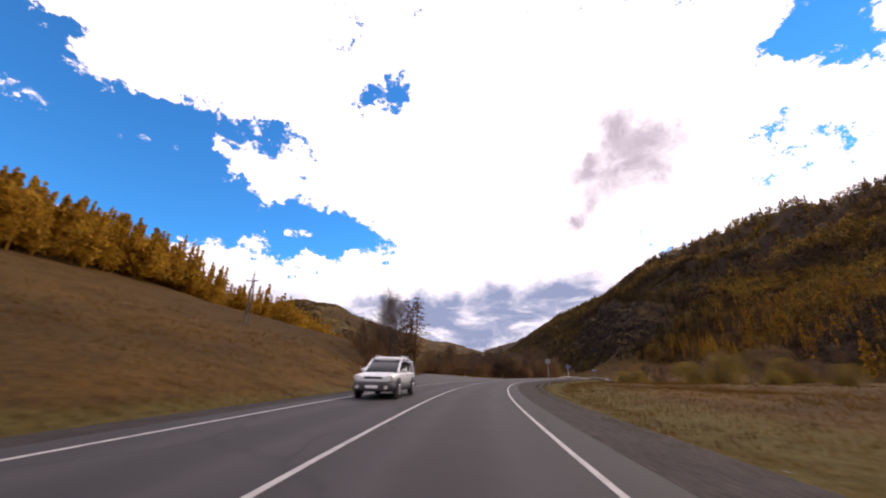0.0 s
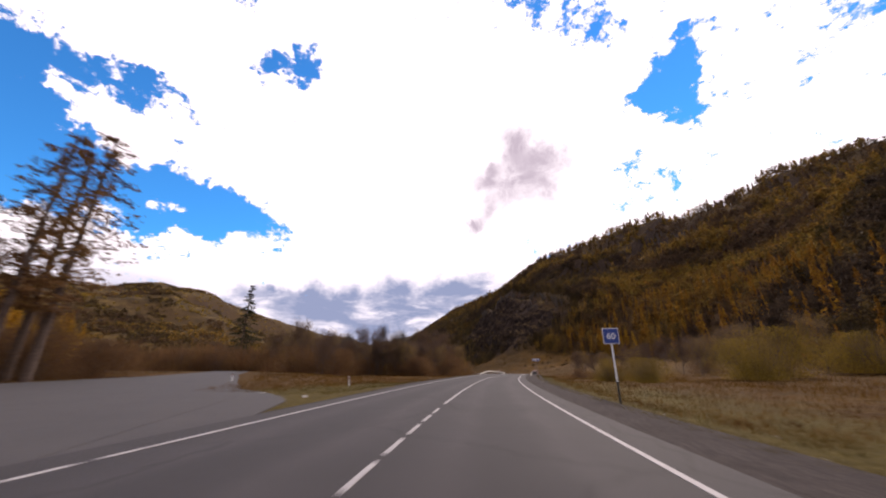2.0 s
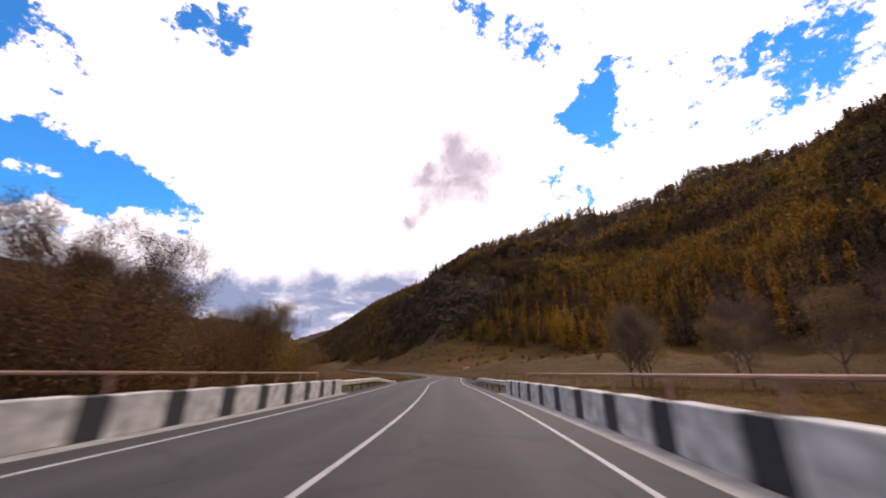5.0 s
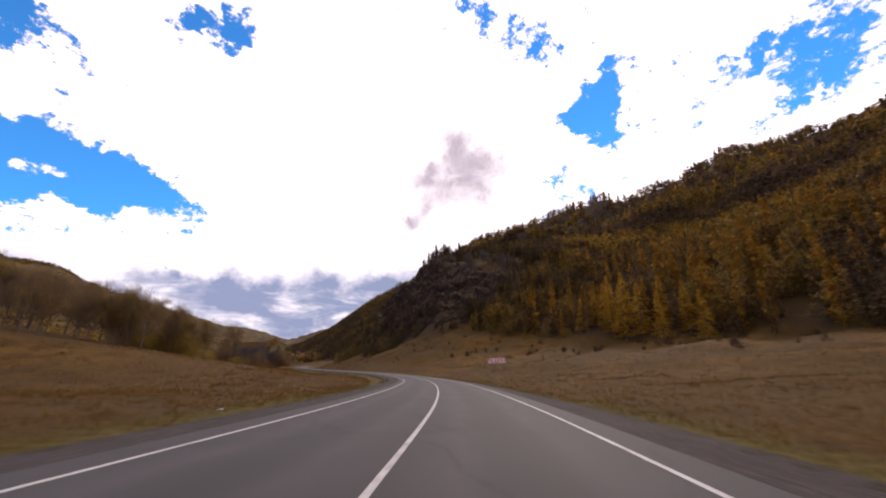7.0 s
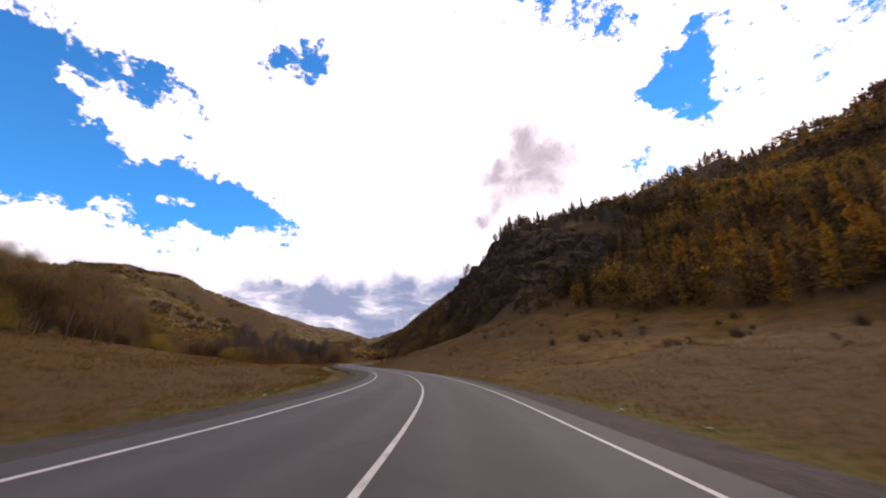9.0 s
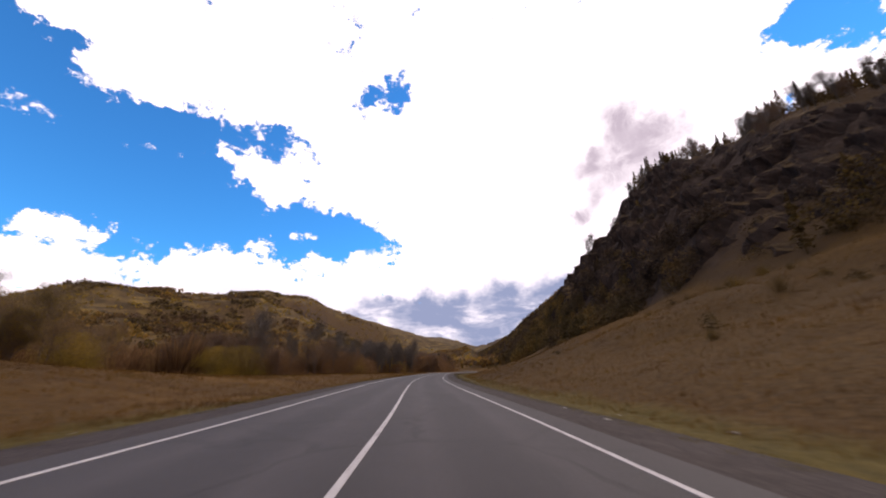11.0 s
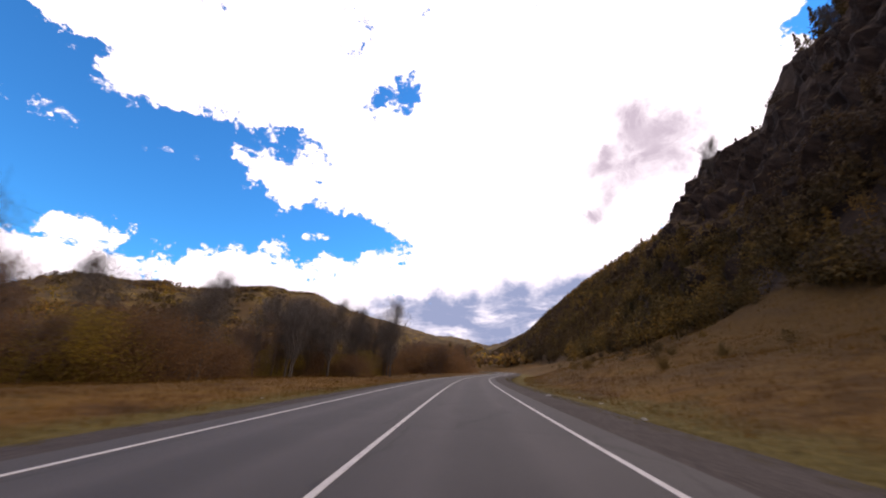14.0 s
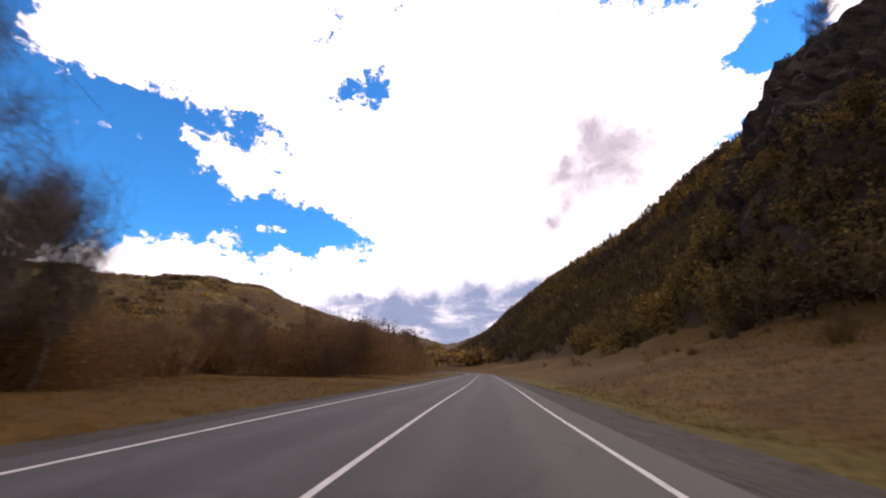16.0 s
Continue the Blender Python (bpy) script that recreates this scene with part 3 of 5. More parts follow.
    # river bed
    rd = river_distance(x, y)
    z = np.where(r < 330, np.minimum(z, z * ramp(rd, 7, 18) - 3.2 * (1 - ramp(rd, 6, 12))), z)
    # the road's own bank
    over = (s > BRIDGE[0] + 2) & (s < BRIDGE[1] - 2)
    bank = -0.16 - 0.50 * ramp(ad, 5.4, 9.0)
    k = 1 - ramp(ad, 5.8, 9.5)
    k = np.where(over, 0, k)
    z = np.where(k > 0, bank * k + z * (1 - k), z)
    # level ground under the side road
    k = 1 - ramp(side_distance(x, y), 10, 25)
    z = np.where((k > 0) & (d < -3), -0.05 * k + z * (1 - k), z)
    return z + road_level(s) * (1 - ramp(ad, 60, 150))


def grid_axis(lo, hi, step, far, grow=1.13):
    a = list(np.arange(lo, hi + step / 2, step))
    d, v = step, a[-1]
    while v < far:
        d *= grow
        v += d
        a.append(v)
    d, v = step, a[0]
    while v > -far:
        d *= grow
        v -= d
        a.insert(0, v)
    return np.array(a)


def make_ground():
    gx, gy = grid_axis(-120, 400, 2.5, 5400, 1.05), grid_axis(-72, 740, 2.5, 5900, 1.05)
    X, Y = np.meshgrid(gx, gy)
    Z = height(X, Y)
    n, m = len(gx), len(gy)
    i = (np.arange(m - 1)[:, None] * n + np.arange(n - 1)[None]).ravel()
    ob = fast_mesh("ground", np.stack([X.ravel(), Y.ravel(), Z.ravel()], 1), np.stack([i, i + 1, i + n + 1, i + n], 1), M_GROUND, smooth=True)
    d, s = near_road(X, Y)
    at = ob.data.attributes.new("verge", "FLOAT", "POINT")
    at.data.foreach_set("value", (1 - ramp(np.abs(d), 8.0, np.where((d > 0) & (s < 130), 26.0, 14.0))).astype(np.float32).ravel())
    tagged(ob, "dry autumn valley meadow rising into rocky wooded hills", "ground", kind="structure")


make_ground()


def strip(name, s0, s1, d0, d1, z, mat, label, category, step=2.0, drop=0.0):
    """A ribbon of the road between two distances from the middle line, with a slight thickness at its edges."""
    n = max(2, int((s1 - s0) / step) + 1)
    v, f = [], []
    for k, s in enumerate(np.linspace(s0, s1, n)):
        a, b = on_road(s, d0, z), on_road(s, d1, z - drop)
        v += [a, b, (a.x, a.y, a.z - 0.12), (b.x, b.y, b.z - 0.12)]
        if k:
            i = k * 4
            f += [(i - 4, i - 3, i + 1, i), (i - 3, i - 1, i + 3, i + 1), (i - 2, i - 4, i, i + 2)]
    ob = mesh_object(name, v, f, mat)
    return tagged(ob, label, category, kind="structure")


END = len(LINE) - S0 - 4
LANE = 3.5
road = strip("road", -70, END, -LANE - 0.75, LANE + 0.75, 0.0, M_ROAD, "worn grey asphalt two-lane mountain road", "road")
across = road.data.attributes.new("across", "FLOAT", "POINT")
across.data.foreach_set("value", np.tile(np.array([-1, 1, -1, 1], np.float32) * (LANE + 0.75), len(road.data.vertices) // 4))
strip("shoulder", -70, END, LANE + 0.72, LANE + 3.1, -0.02, M_GRAVEL, "dark gravel road shoulder", "shoulder", drop=0.20)
strip("shoulder", -70, END, -LANE - 3.1, -LANE - 0.72, -0.22, M_GRAVEL, "dark gravel road shoulder", "shoulder", drop=-0.20)
strip("road_marking", -70, 27, -0.048, 0.048, 0.006, M_PAINT, "worn solid white centre line", "road marking")
strip("road_marking", 78, END, -0.048, 0.048, 0.006, M_PAINT, "worn solid white centre line", "road marking")
for k in range(33):
    strip("road_marking", 27.6 + 1.5 * k, 28.7 + 1.5 * k, -0.04, 0.04, 0.006, M_PAINT, "worn stroke of the broken centre line", "road marking", 0.7)
strip("road_marking", -70, END, LANE - 0.048, LANE + 0.048, 0.006, M_PAINT, "solid white road edge line", "road marking")
strip("road_marking", -70, 30, -LANE - 0.048, -LANE + 0.048, 0.006, M_PAINT, "solid white road edge line", "road marking")
strip("road_marking", 71, END, -LANE - 0.048, -LANE + 0.048, 0.006, M_PAINT, "solid white road edge line", "road marking")


# ---- trees ----
def leaf_quads(rng, centres, size, flat=0.0):
    """One small bent leaf clump (a quad) per centre, turned at random."""
    n = len(centres)
    a = rng.normal(size=(n, 3))
    a[:, 2] *= 1 - flat
    a /= np.linalg.norm(a, axis=1)[:, None] + 1e-9
    b = np.cross(a, rng.normal(size=(n, 3)))
    b /= np.linalg.norm(b, axis=1)[:, None] + 1e-9
    k = (size * (0.6 + 0.8 * rng.rand(n)))[:, None] if np.ndim(size) == 0 else size[:, None]
    v = np.stack([centres - a * k, centres + b * k * 0.6, centres + a * k, centres - b * k * 0.6], 1).reshape(-1, 3)
    return v, np.arange(4 * n).reshape(n, 4)


def cone_crown(rng, h, r, n, size, base=0.12):
    """Larch or spruce: a ragged cone in drooping whorls."""
    t = rng.rand(n) ** 0.75
    z = h * (base + (1 - base) * (1 - t) ** 1.0)
    whorl = 0.75 + 0.35 * np.sin(z * 7.0 / max(h, 1) * 4)
    rr = r * t ** 0.85 * whorl * np.sqrt(rng.rand(n) * 0.85 + 0.15)
    a = rng.rand(n) * 6.283
    lump = 1 + 0.25 * np.sin(a * 2 + rng.rand() * 6)
    return leaf_quads(rng, np.stack([rr * lump * np.cos(a), rr * lump * np.sin(a), z - 0.18 * rr], 1), size, 0.5)


def round_crown(rng, h, r, n, size, low=0.3):
    """Birch, poplar or willow: several lobes with gaps between."""
    k = 9
    lobes = np.stack([rng.normal(size=k) * r * 0.5, rng.normal(size=k) * r * 0.5, h * (low + (0.78 - low) * rng.rand(k) ** 0.8)], 1)
    i = rng.randint(k, size=n)
    q = rng.normal(size=(n, 3)) * np.array([0.30, 0.30, 0.36]) * r
    p = lobes[i] + q
    p[:, 2] -= 0.45 * h * (np.hypot(p[:, 0], p[:, 1]) / (1.6 * r)) ** 2 * (p[:, 2] / h)
    top = h * (0.9 + 0.1 * rng.rand(n))
    p[:, 2] = np.where(p[:, 2] > top, 2 * top - p[:, 2], p[:, 2])
    p[:, 2] = np.where(p[:, 2] < h * low * 0.7, h * low * 0.7 + (h * low * 0.7 - p[:, 2]) * 0.5, p[:, 2])
    return leaf_quads(rng, p, size)


def trunk_arrays(h, r, sides=5, lean=(0, 0)):
    a = np.arange(sides) * 6.283 / sides
    v = np.concatenate([np.stack([np.cos(a) * r, np.sin(a) * r, np.full(sides, -0.6)], 1), np.stack([np.cos(a) * r * 0.25 + lean[0], np.sin(a) * r * 0.25 + lean[1], np.full(sides, h)], 1)])
    i = np.arange(sides)
    return v, np.stack([i, (i + 1) % sides, (i + 1) % sides + sides, i + sides], 1)


def woods(name, spots, templates, mat, label, category, seed):
    """Many trees joined: each spot gets a turned and scaled template."""
    rng = np.random.RandomState(seed)
    V, Q, n = [], [], 0
    for x, y, z, k in spots:
        v, q = templates[rng.randint(len(templates))]
        a, w = rng.rand() * 6.283, k * (0.85 + 0.3 * rng.rand())
        c, s = math.cos(a) * w, math.sin(a) * w
        V.append(np.stack([v[:, 0] * c - v[:, 1] * s + x, v[:, 0] * s + v[:, 1] * c + y, v[:, 2] * k + z], 1))
        Q.append(q + n)
        n += len(v)
    if V:
        ob = fast_mesh(name, np.concatenate(V), np.concatenate(Q), mat)
        tagged(ob, label, category, kind="stuff")


def joined(*pieces):
    V, Q, n = [], [], 0
    for v, q in pieces:
        V.append(v)
        Q.append(q + n)
        n += len(v)
    return np.concatenate(V), np.concatenate(Q)


def scatter(seed, n, x0, x1, y0, y1, keep, lo, hi):
    """Tree spots in a box of the plan; the test and the sizes are in plan units, the answer in metres."""
    rng = np.random.RandomState(seed)
    x, y = x0 + (x1 - x0) * rng.rand(n), y0 + (y1 - y0) * rng.rand(n)
    d, s = near_road(x * UNIT, y * UNIT)
    rd = river_distance(x * UNIT, y * UNIT)
    ok = keep(x, y, d / UNIT, s / UNIT) & (np.abs(d) > 11) & (rd > 8)
    x, y = x[ok] * UNIT, y[ok] * UNIT
    z = height(x, y) - 0.15
    return [(a, b, c, (lo + (hi - lo) * rng.rand()) * UNIT) for a, b, c in zip(x, y, z)]


rng = np.random.RandomState(4)
CONES = [joined(cone_crown(rng, 1.0, 0.20 + 0.05 * rng.rand(), 66, 0.075), trunk_arrays(0.9, 0.02, 4)) for _ in range(6)]
ROUNDS = [joined(round_crown(rng, 1.0, 0.27 + 0.06 * rng.rand(), 66, 0.075, 0.2), trunk_arrays(0.75, 0.025, 4)) for _ in range(6)]
SCRUB = [round_crown(rng, 1.0, 0.6, 22, 0.22, 0.05) for _ in range(5)]
BUSHES = [round_crown(rng, 1.0, 0.55, 260, 0.06, 0.05) for _ in range(5)]


def beyond_foot(x, y):
    return x - np.interp(y, FRONT_Y, FRONT_X)


def on_mountain(x, y, d, s):
    u = beyond_foot(x, y)
    cliff = (y > 212) & (y < 323) & (u < 40)
    return (u > 2) & ~cliff & (d > 0)


def twig_brush(rng, n, spread, h):
    """Leafless brush: thin upright twigs, each a narrow quad pair."""
    x, y = rng.normal(size=n) * spread * 0.45, rng.normal(size=n) * spread * 0.45
    z0 = rng.rand(n) * h * 0.35
    tip = np.stack([x * (1.25 + 0.3 * rng.rand(n)), y * (1.25 + 0.3 * rng.rand(n)), z0 + h * (0.35 + 0.65 * rng.rand(n)) * (1 - 0.35 * np.hypot(x, y) / (spread + 1e-6))], 1)
    foot = np.stack([x * 0.7, y * 0.7, z0 - 0.05], 1)
    a = rng.rand(n) * 6.283
    w = (0.006 + 0.010 * rng.rand(n))[:, None] * np.stack([np.cos(a), np.sin(a), 0 * a], 1)
    v = np.stack([foot - w, foot + w, tip + w * 0.4, tip - w * 0.4], 1).reshape(-1, 3)
    return v, np.arange(4 * n).reshape(n, 4)


TWIGS = [joined(twig_brush(rng, 150, 0.5, 1.0), round_crown(rng, 0.9, 0.5, 90, 0.035, 0.1)) for _ in range(5)]


DENSE_CONES = [joined(cone_crown(rng, 1.0, 0.15 + 0.05 * rng.rand(), 330, 0.029), trunk_arrays(0.92, 0.016, 5)) for _ in range(6)]
DENSE_ROUNDS = [joined(round_crown(rng, 1.0, 0.22 + 0.06 * rng.rand(), 240, 0.034, 0.15), trunk_arrays(0.8, 0.018, 5)) for _ in range(6)]


def low_slope(x, y, d, s):
    return on_mountain(x, y, d, s) & (beyond_foot(x, y) < 62)


woods("forest", scatter(31, 8600, 40, 330, -80, 100, lambda x, y, d, s: on_mountain(x, y, d, s) & (beyond_foot(x, y) > 58), 4.4, 8), ROUNDS[:3] + CONES[:4], M_BROWNWOOD, "brown autumn wood of birch and larch covering the mountainside", "forest", 1)
woods("forest", scatter(45, 6000, 100, 330, 98, 225, lambda x, y, d, s: on_mountain(x, y, d, s) & (beyond_foot(x, y) > 58), 4.4, 8), ROUNDS[:3] + CONES[:4], M_WOOD, "golden autumn wood of birch and larch covering the mountainside", "forest", 15)
woods("forest", scatter(46, 8800, 100, 330, 225, 520, lambda x, y, d, s: on_mountain(x, y, d, s) & (beyond_foot(x, y) > 58), 4.4, 8), ROUNDS[:3] + CONES[:4], M_BROWNWOOD, "brown half-bare wood on the rocky mountain nose", "forest", 16)
woods("forest", scatter(41, 2800, 60, 240, 95, 205, low_slope, 5, 9), DENSE_ROUNDS + DENSE_CONES, M_WOOD, "autumn birches and larches low on the mountain", "forest", 11)
woods("forest", scatter(44, 3400, 40, 240, -60, 98, low_slope, 5, 9), DENSE_ROUNDS + DENSE_CONES, M_BROWNWOOD, "brown and olive birches and larches low on the mountain", "forest", 14)
woods("forest", scatter(42, 4000, 100, 260, 195, 460, low_slope, 4.6, 8), DENSE_ROUNDS + DENSE_CONES, M_DARKWOOD, "half-bare brown wood low on the mountain, darkened for shade", "forest", 12)
woods("forest", scatter(32, 6500, 250, 640, -200, 800, on_mountain, 8, 13), ROUNDS[3:] + CONES[3:], M_WOOD, "autumn wood along the upper mountain slope", "forest", 2)
woods("forest", scatter(36, 420, 70, 200, 60, 190, lambda x, y, d, s: on_mountain(x, y, d, s) & (beyond_foot(x, y) < 60), 7, 12), DENSE_CONES, M_ORANGE, "golden larches at the foot of the mountain", "forest", 6)
woods("forest", scatter(33, 12500, -120, -20, -70, 98, lambda x, y, d, s: (d < -43 - 2 * np.sin(y / 7)) & (d > -86), 5.2, 8.0), DENSE_CONES + DENSE_ROUNDS[:2], M_LARCH, "golden larch wood at the top of a meadow", "forest", 3)
woods("forest", scatter(43, 1500, 98, 140, 225, 330, lambda x, y, d, s: (beyond_foot(x, y) > -5 + 6 * wave(x, y, 5, 61, 2)) & (beyond_foot(x, y) < 13) & (d > 12), 2.5, 6.5), DENSE_ROUNDS + DENSE_CONES[:2], M_BROWNWOOD, "brown half-bare trees below the cliff", "forest", 13)
woods("thicket", scatter(34, 1500, -60, 92, 96, 330, lambda x, y, d, s: (d < -26) & (d > -80) & ~((s > 150) & (s < 240) & (d > -72)), 2.5, 5.0), TWIGS, M_BRUSH, "brown leafless brush along the river", "thicket", 4)
woods("thicket", scatter(35, 260, -60, 95, 96, 330, lambda x, y, d, s: (d < -30) & (d > -110) & ~((s > 150) & (s < 240) & (d > -60)), 2.5, 4.5), BUSHES, M_WILLOW, "yellow-green willow brush along the river", "thicket", 5)
woods("thicket", scatter(37, 420, -40, 130, 300, 620, lambda x, y, d, s: (d < -15) & (d > -110), 3, 7), TWIGS + ROUNDS, M_BRUSH, "brown brush and small trees in the far valley", "thicket", 7)
woods("forest", scatter(47, 9000, 120, 420, 455, 1150, lambda x, y, d, s: (beyond_foot(x, y) > -6) & (beyond_foot(x, y) < 190) & (d > 8), 6, 11), CONES[:4] + ROUNDS[:3], M_BROWNWOOD, "brown autumn wood on the far valley side", "forest", 17)
woods("scrub", scatter(38, 27000, -1100, 350, 300, 1500, lambda x, y, d, s: (np.hypot(x - 60, y - 150) > 300) & (beyond_foot(x, y) < 0) & (wave(x, y, 60, 44, 3) > 0.1), 4, 9), SCRUB, M_WOOD, "dark scrub and small trees dotting the far hills", "scrub", 8)
woods("scrub", scatter(39, 7500, -1100, 350, 300, 1500, lambda x, y, d, s: (np.hypot(x - 60, y - 150) > 300) & (beyond_foot(x, y) < 0) & (wave(x, y, 60, 44, 3) < 0.0), 3, 6), SCRUB, M_WILLOW, "yellow-green scrub on the far hills", "scrub", 9)


woods("scrub", scatter(49, 16000, -700, 250, 330, 1300, lambda x, y, d, s: (np.hypot(x - 60, y - 150) > 260) & (beyond_foot(x, y) < 0) & (d < -60) & (wave(x, y, 38, 63, 3) > 0.22), 3.5, 8), SCRUB + ROUNDS[:2], M_DARKWOOD, "dark brown scrub in patches on the far hills", "scrub", 19)
woods("forest", scatter(50, 46, 151, 176, 268, 283, lambda x, y, d, s: np.abs(y - 281.5 + 0.5 * (x - 151)) < 3.5, 6.0, 9.5), DENSE_CONES, M_DARKWOOD, "dark larches standing along the crest above the cliff", "forest", 20)
woods("scrub", scatter(48, 330, 92, 140, 120, 340, lambda x, y, d, s: (beyond_foot(x, y) > -20 + 9 * wave(x, y, 7, 62, 2)) & (beyond_foot(x, y) < 2) & (d > 10), 0.35, 1.2), BUSHES + TWIGS, M_BROWNWOOD, "low brown brush at the foot of the slope", "scrub", 18)


# ---- cliff ----
def make_cliff():
    """The bare rock nose above the road: a steep, fissured sheet standing proud of the slope."""
    ny, nv = 190, 64
    Y = np.linspace(206, 331, ny)[:, None] * np.ones((1, nv))
    t = np.linspace(0, 1, nv)[None] * np.ones((ny, 1))
    front = np.interp(Y, FRONT_Y, FRONT_X)
    U = 1.0 + 38 * t
    X = front + U
    Z = height(X.ravel() * UNIT, Y.ravel() * UNIT).reshape(X.shape) / UNIT
    V = np.empty((ny, nv, 3))
    for i in range(ny):
        for j in range(nv):
            p = Vector((X[i, j], Y[i, j], Z[i, j]))
            q = Vector((p.x * 0.10, p.y * 0.16, p.z * 0.055))
            crack = 1.0 - abs(noise.noise(q * 1.0)) * 2.2
            lump = noise.noise(q * 2.6) * 1.3 + noise.noise(q * 6.5) * 0.7 + noise.noise(q * 15) * 0.35
            edge = min(1.0, 5 * t[i, j], 5 * (1 - t[i, j])) * min(1.0, i / 14, (ny - 1 - i) / 8)
            k = (1.6 * crack + 1.7 * lump) * edge + (edge - 1) * 1.2
            V[i, j] = (p.x - k * 0.86, p.y, p.z + k * 0.45)
    i = (np.arange(ny - 1)[:, None] * nv + np.arange(nv - 1)[None]).ravel()
    ob = fast_mesh("cliff", V.reshape(-1, 3) * UNIT, np.stack([i, i + nv, i + nv + 1, i + 1], 1), M_ROCK)
    tagged(ob, "dark fissured rock cliff above the road", "cliff", kind="structure")


def rock_material():
    m, nt, b, pos, geo = material("dark_rock", 0.95, 0.15)
    n = noise_node(nt, stretched(nt, pos, 1, 1, 0.4), 0.4, 10, 0.7, 0.8)
    c = ramp_node(nt, n, [(0.25, (0.009, 0.006, 0.005)), (0.48, (0.021, 0.013, 0.010)), (0.62, (0.033, 0.021, 0.015)), (0.8, (0.062, 0.042, 0.030))])
    sep = nt.nodes.new("ShaderNodeSeparateXYZ")
    nt.links.new(geo.outputs["Normal"], sep.inputs[0])
    moss = math_node(nt, "ADD", sep.outputs[2], math_node(nt, "MULTIPLY", math_node(nt, "SUBTRACT", n, 0.5), 0.8))
    c = mix_node(nt, ramp_node(nt, moss, [(0.62, (0, 0, 0)), (0.8, (1, 1, 1))]), c, (0.060, 0.036, 0.012))
    nt.links.new(c, b.inputs["Base Color"])
    bump(nt, b, noise_node(nt, pos, 1.3, 9, 0.75), 0.9, 0.5)
    return m


M_ROCK = rock_material()
make_cliff()
woods("scrub", [(x, y, z, k) for x, y, z, k in scatter(52, 260, 112, 160, 206, 318, lambda x, y, d, s: (beyond_foot(x, y) > 3) & (beyond_foot(x, y) < 33), 1.0, 2.6)], BUSHES, M_BROWNWOOD, "brown bushes clinging to the rock ledges", "scrub", 14)


# ---- water, side road ----
def ribbon(name, line, half, z, mat, label, category, thick=0.15):
    t = np.gradient(line, axis=0)
    t /= np.hypot(*t.T)[:, None]
    n = np.stack([t[:, 1], -t[:, 0]], 1)
    half = np.broadcast_to(np.asarray(half, float), (len(line),))
    zz = np.broadcast_to(np.asarray(z, float), (len(line),))
    v, f = [], []
    for k, (p, q) in enumerate(zip(line, n)):
        a, b = p - q * half[k], p + q * half[k]
        v += [(*a, zz[k]), (*b, zz[k]), (*a, zz[k] - thick), (*b, zz[k] - thick)]
        if k:
            i = 4 * k
            f += [(i - 4, i - 3, i + 1, i), (i - 3, i - 1, i + 3, i + 1), (i - 2, i - 4, i, i + 2)]
    return tagged(mesh_object(name, v, f, mat), label, category, kind="structure")


def water_material():
    m, nt, b, pos, _ = material("river_water", 0.12, 0.5)
    n = noise_node(nt, pos, 0.9, 8, 0.7)
    nt.links.new(ramp_node(nt, n, [(0.45, (0.05, 0.06, 0.055)), (0.58, (0.18, 0.19, 0.19)), (0.7, (0.7, 0.72, 0.74))]), b.inputs["Base Color"])
    bump(nt, b, n, 0.5, 0.15)
    return m


def river_level():
    d, s = near_road(RIVER[:, 0], RIVER[:, 1])
    return -2.35 + road_level(s) * (1 - ramp(np.abs(d), 60, 150))


ribbon("water", RIVER, 7.5, river_level(), water_material(), "shallow fast river with white ripples", "river", 0.3)

n = np.arange(len(SIDE))
ribbon("side_road", SIDE, np.interp(n, [0, 6, 13, 20, 30, 110], [4.5, 9.5, 9.5, 6.6, 4.2, 3.6]), -0.012, M_SIDE, "pale worn asphalt side road at the junction", "road", 0.3)


span = np.linspace(33, 85, 40)
apron = np.array([on_road(s, np.interp(s, [33, 44, 56], [-5.5, -9.8, -16.5])).xy for s in span])
ribbon("junction_apron", apron, np.interp(span, [33, 44, 56, 73, 79, 82, 85], [2.0, 6.2, 12.8, 12.8, 10.5, 7.5, 3.0]), -0.019, M_SIDE, "pale worn asphalt widening between the two roads", "road", 0.3)


def dashes():
    """Short strokes of the broken edge line across the side road's mouth, worn half away."""
    for k in range(41):
        s = 30.4 + k
        strip("road_marking", s, s + 0.72, -LANE - 0.045, -LANE + 0.045, 0.006, M_PAINT, "short stroke of a broken white edge line", "road marking", 0.55)


dashes()


# ---- rails, bridge ----
W_PROFILE = [(0.00, 0.155), (0.055, 0.125), (0.083, 0.095), (0.083, 0.06), (0.02, 0.02), (0.02, -0.02), (0.083, -0.06), (0.083, -0.095), (0.055, -0.125), (0.00, -0.155)]


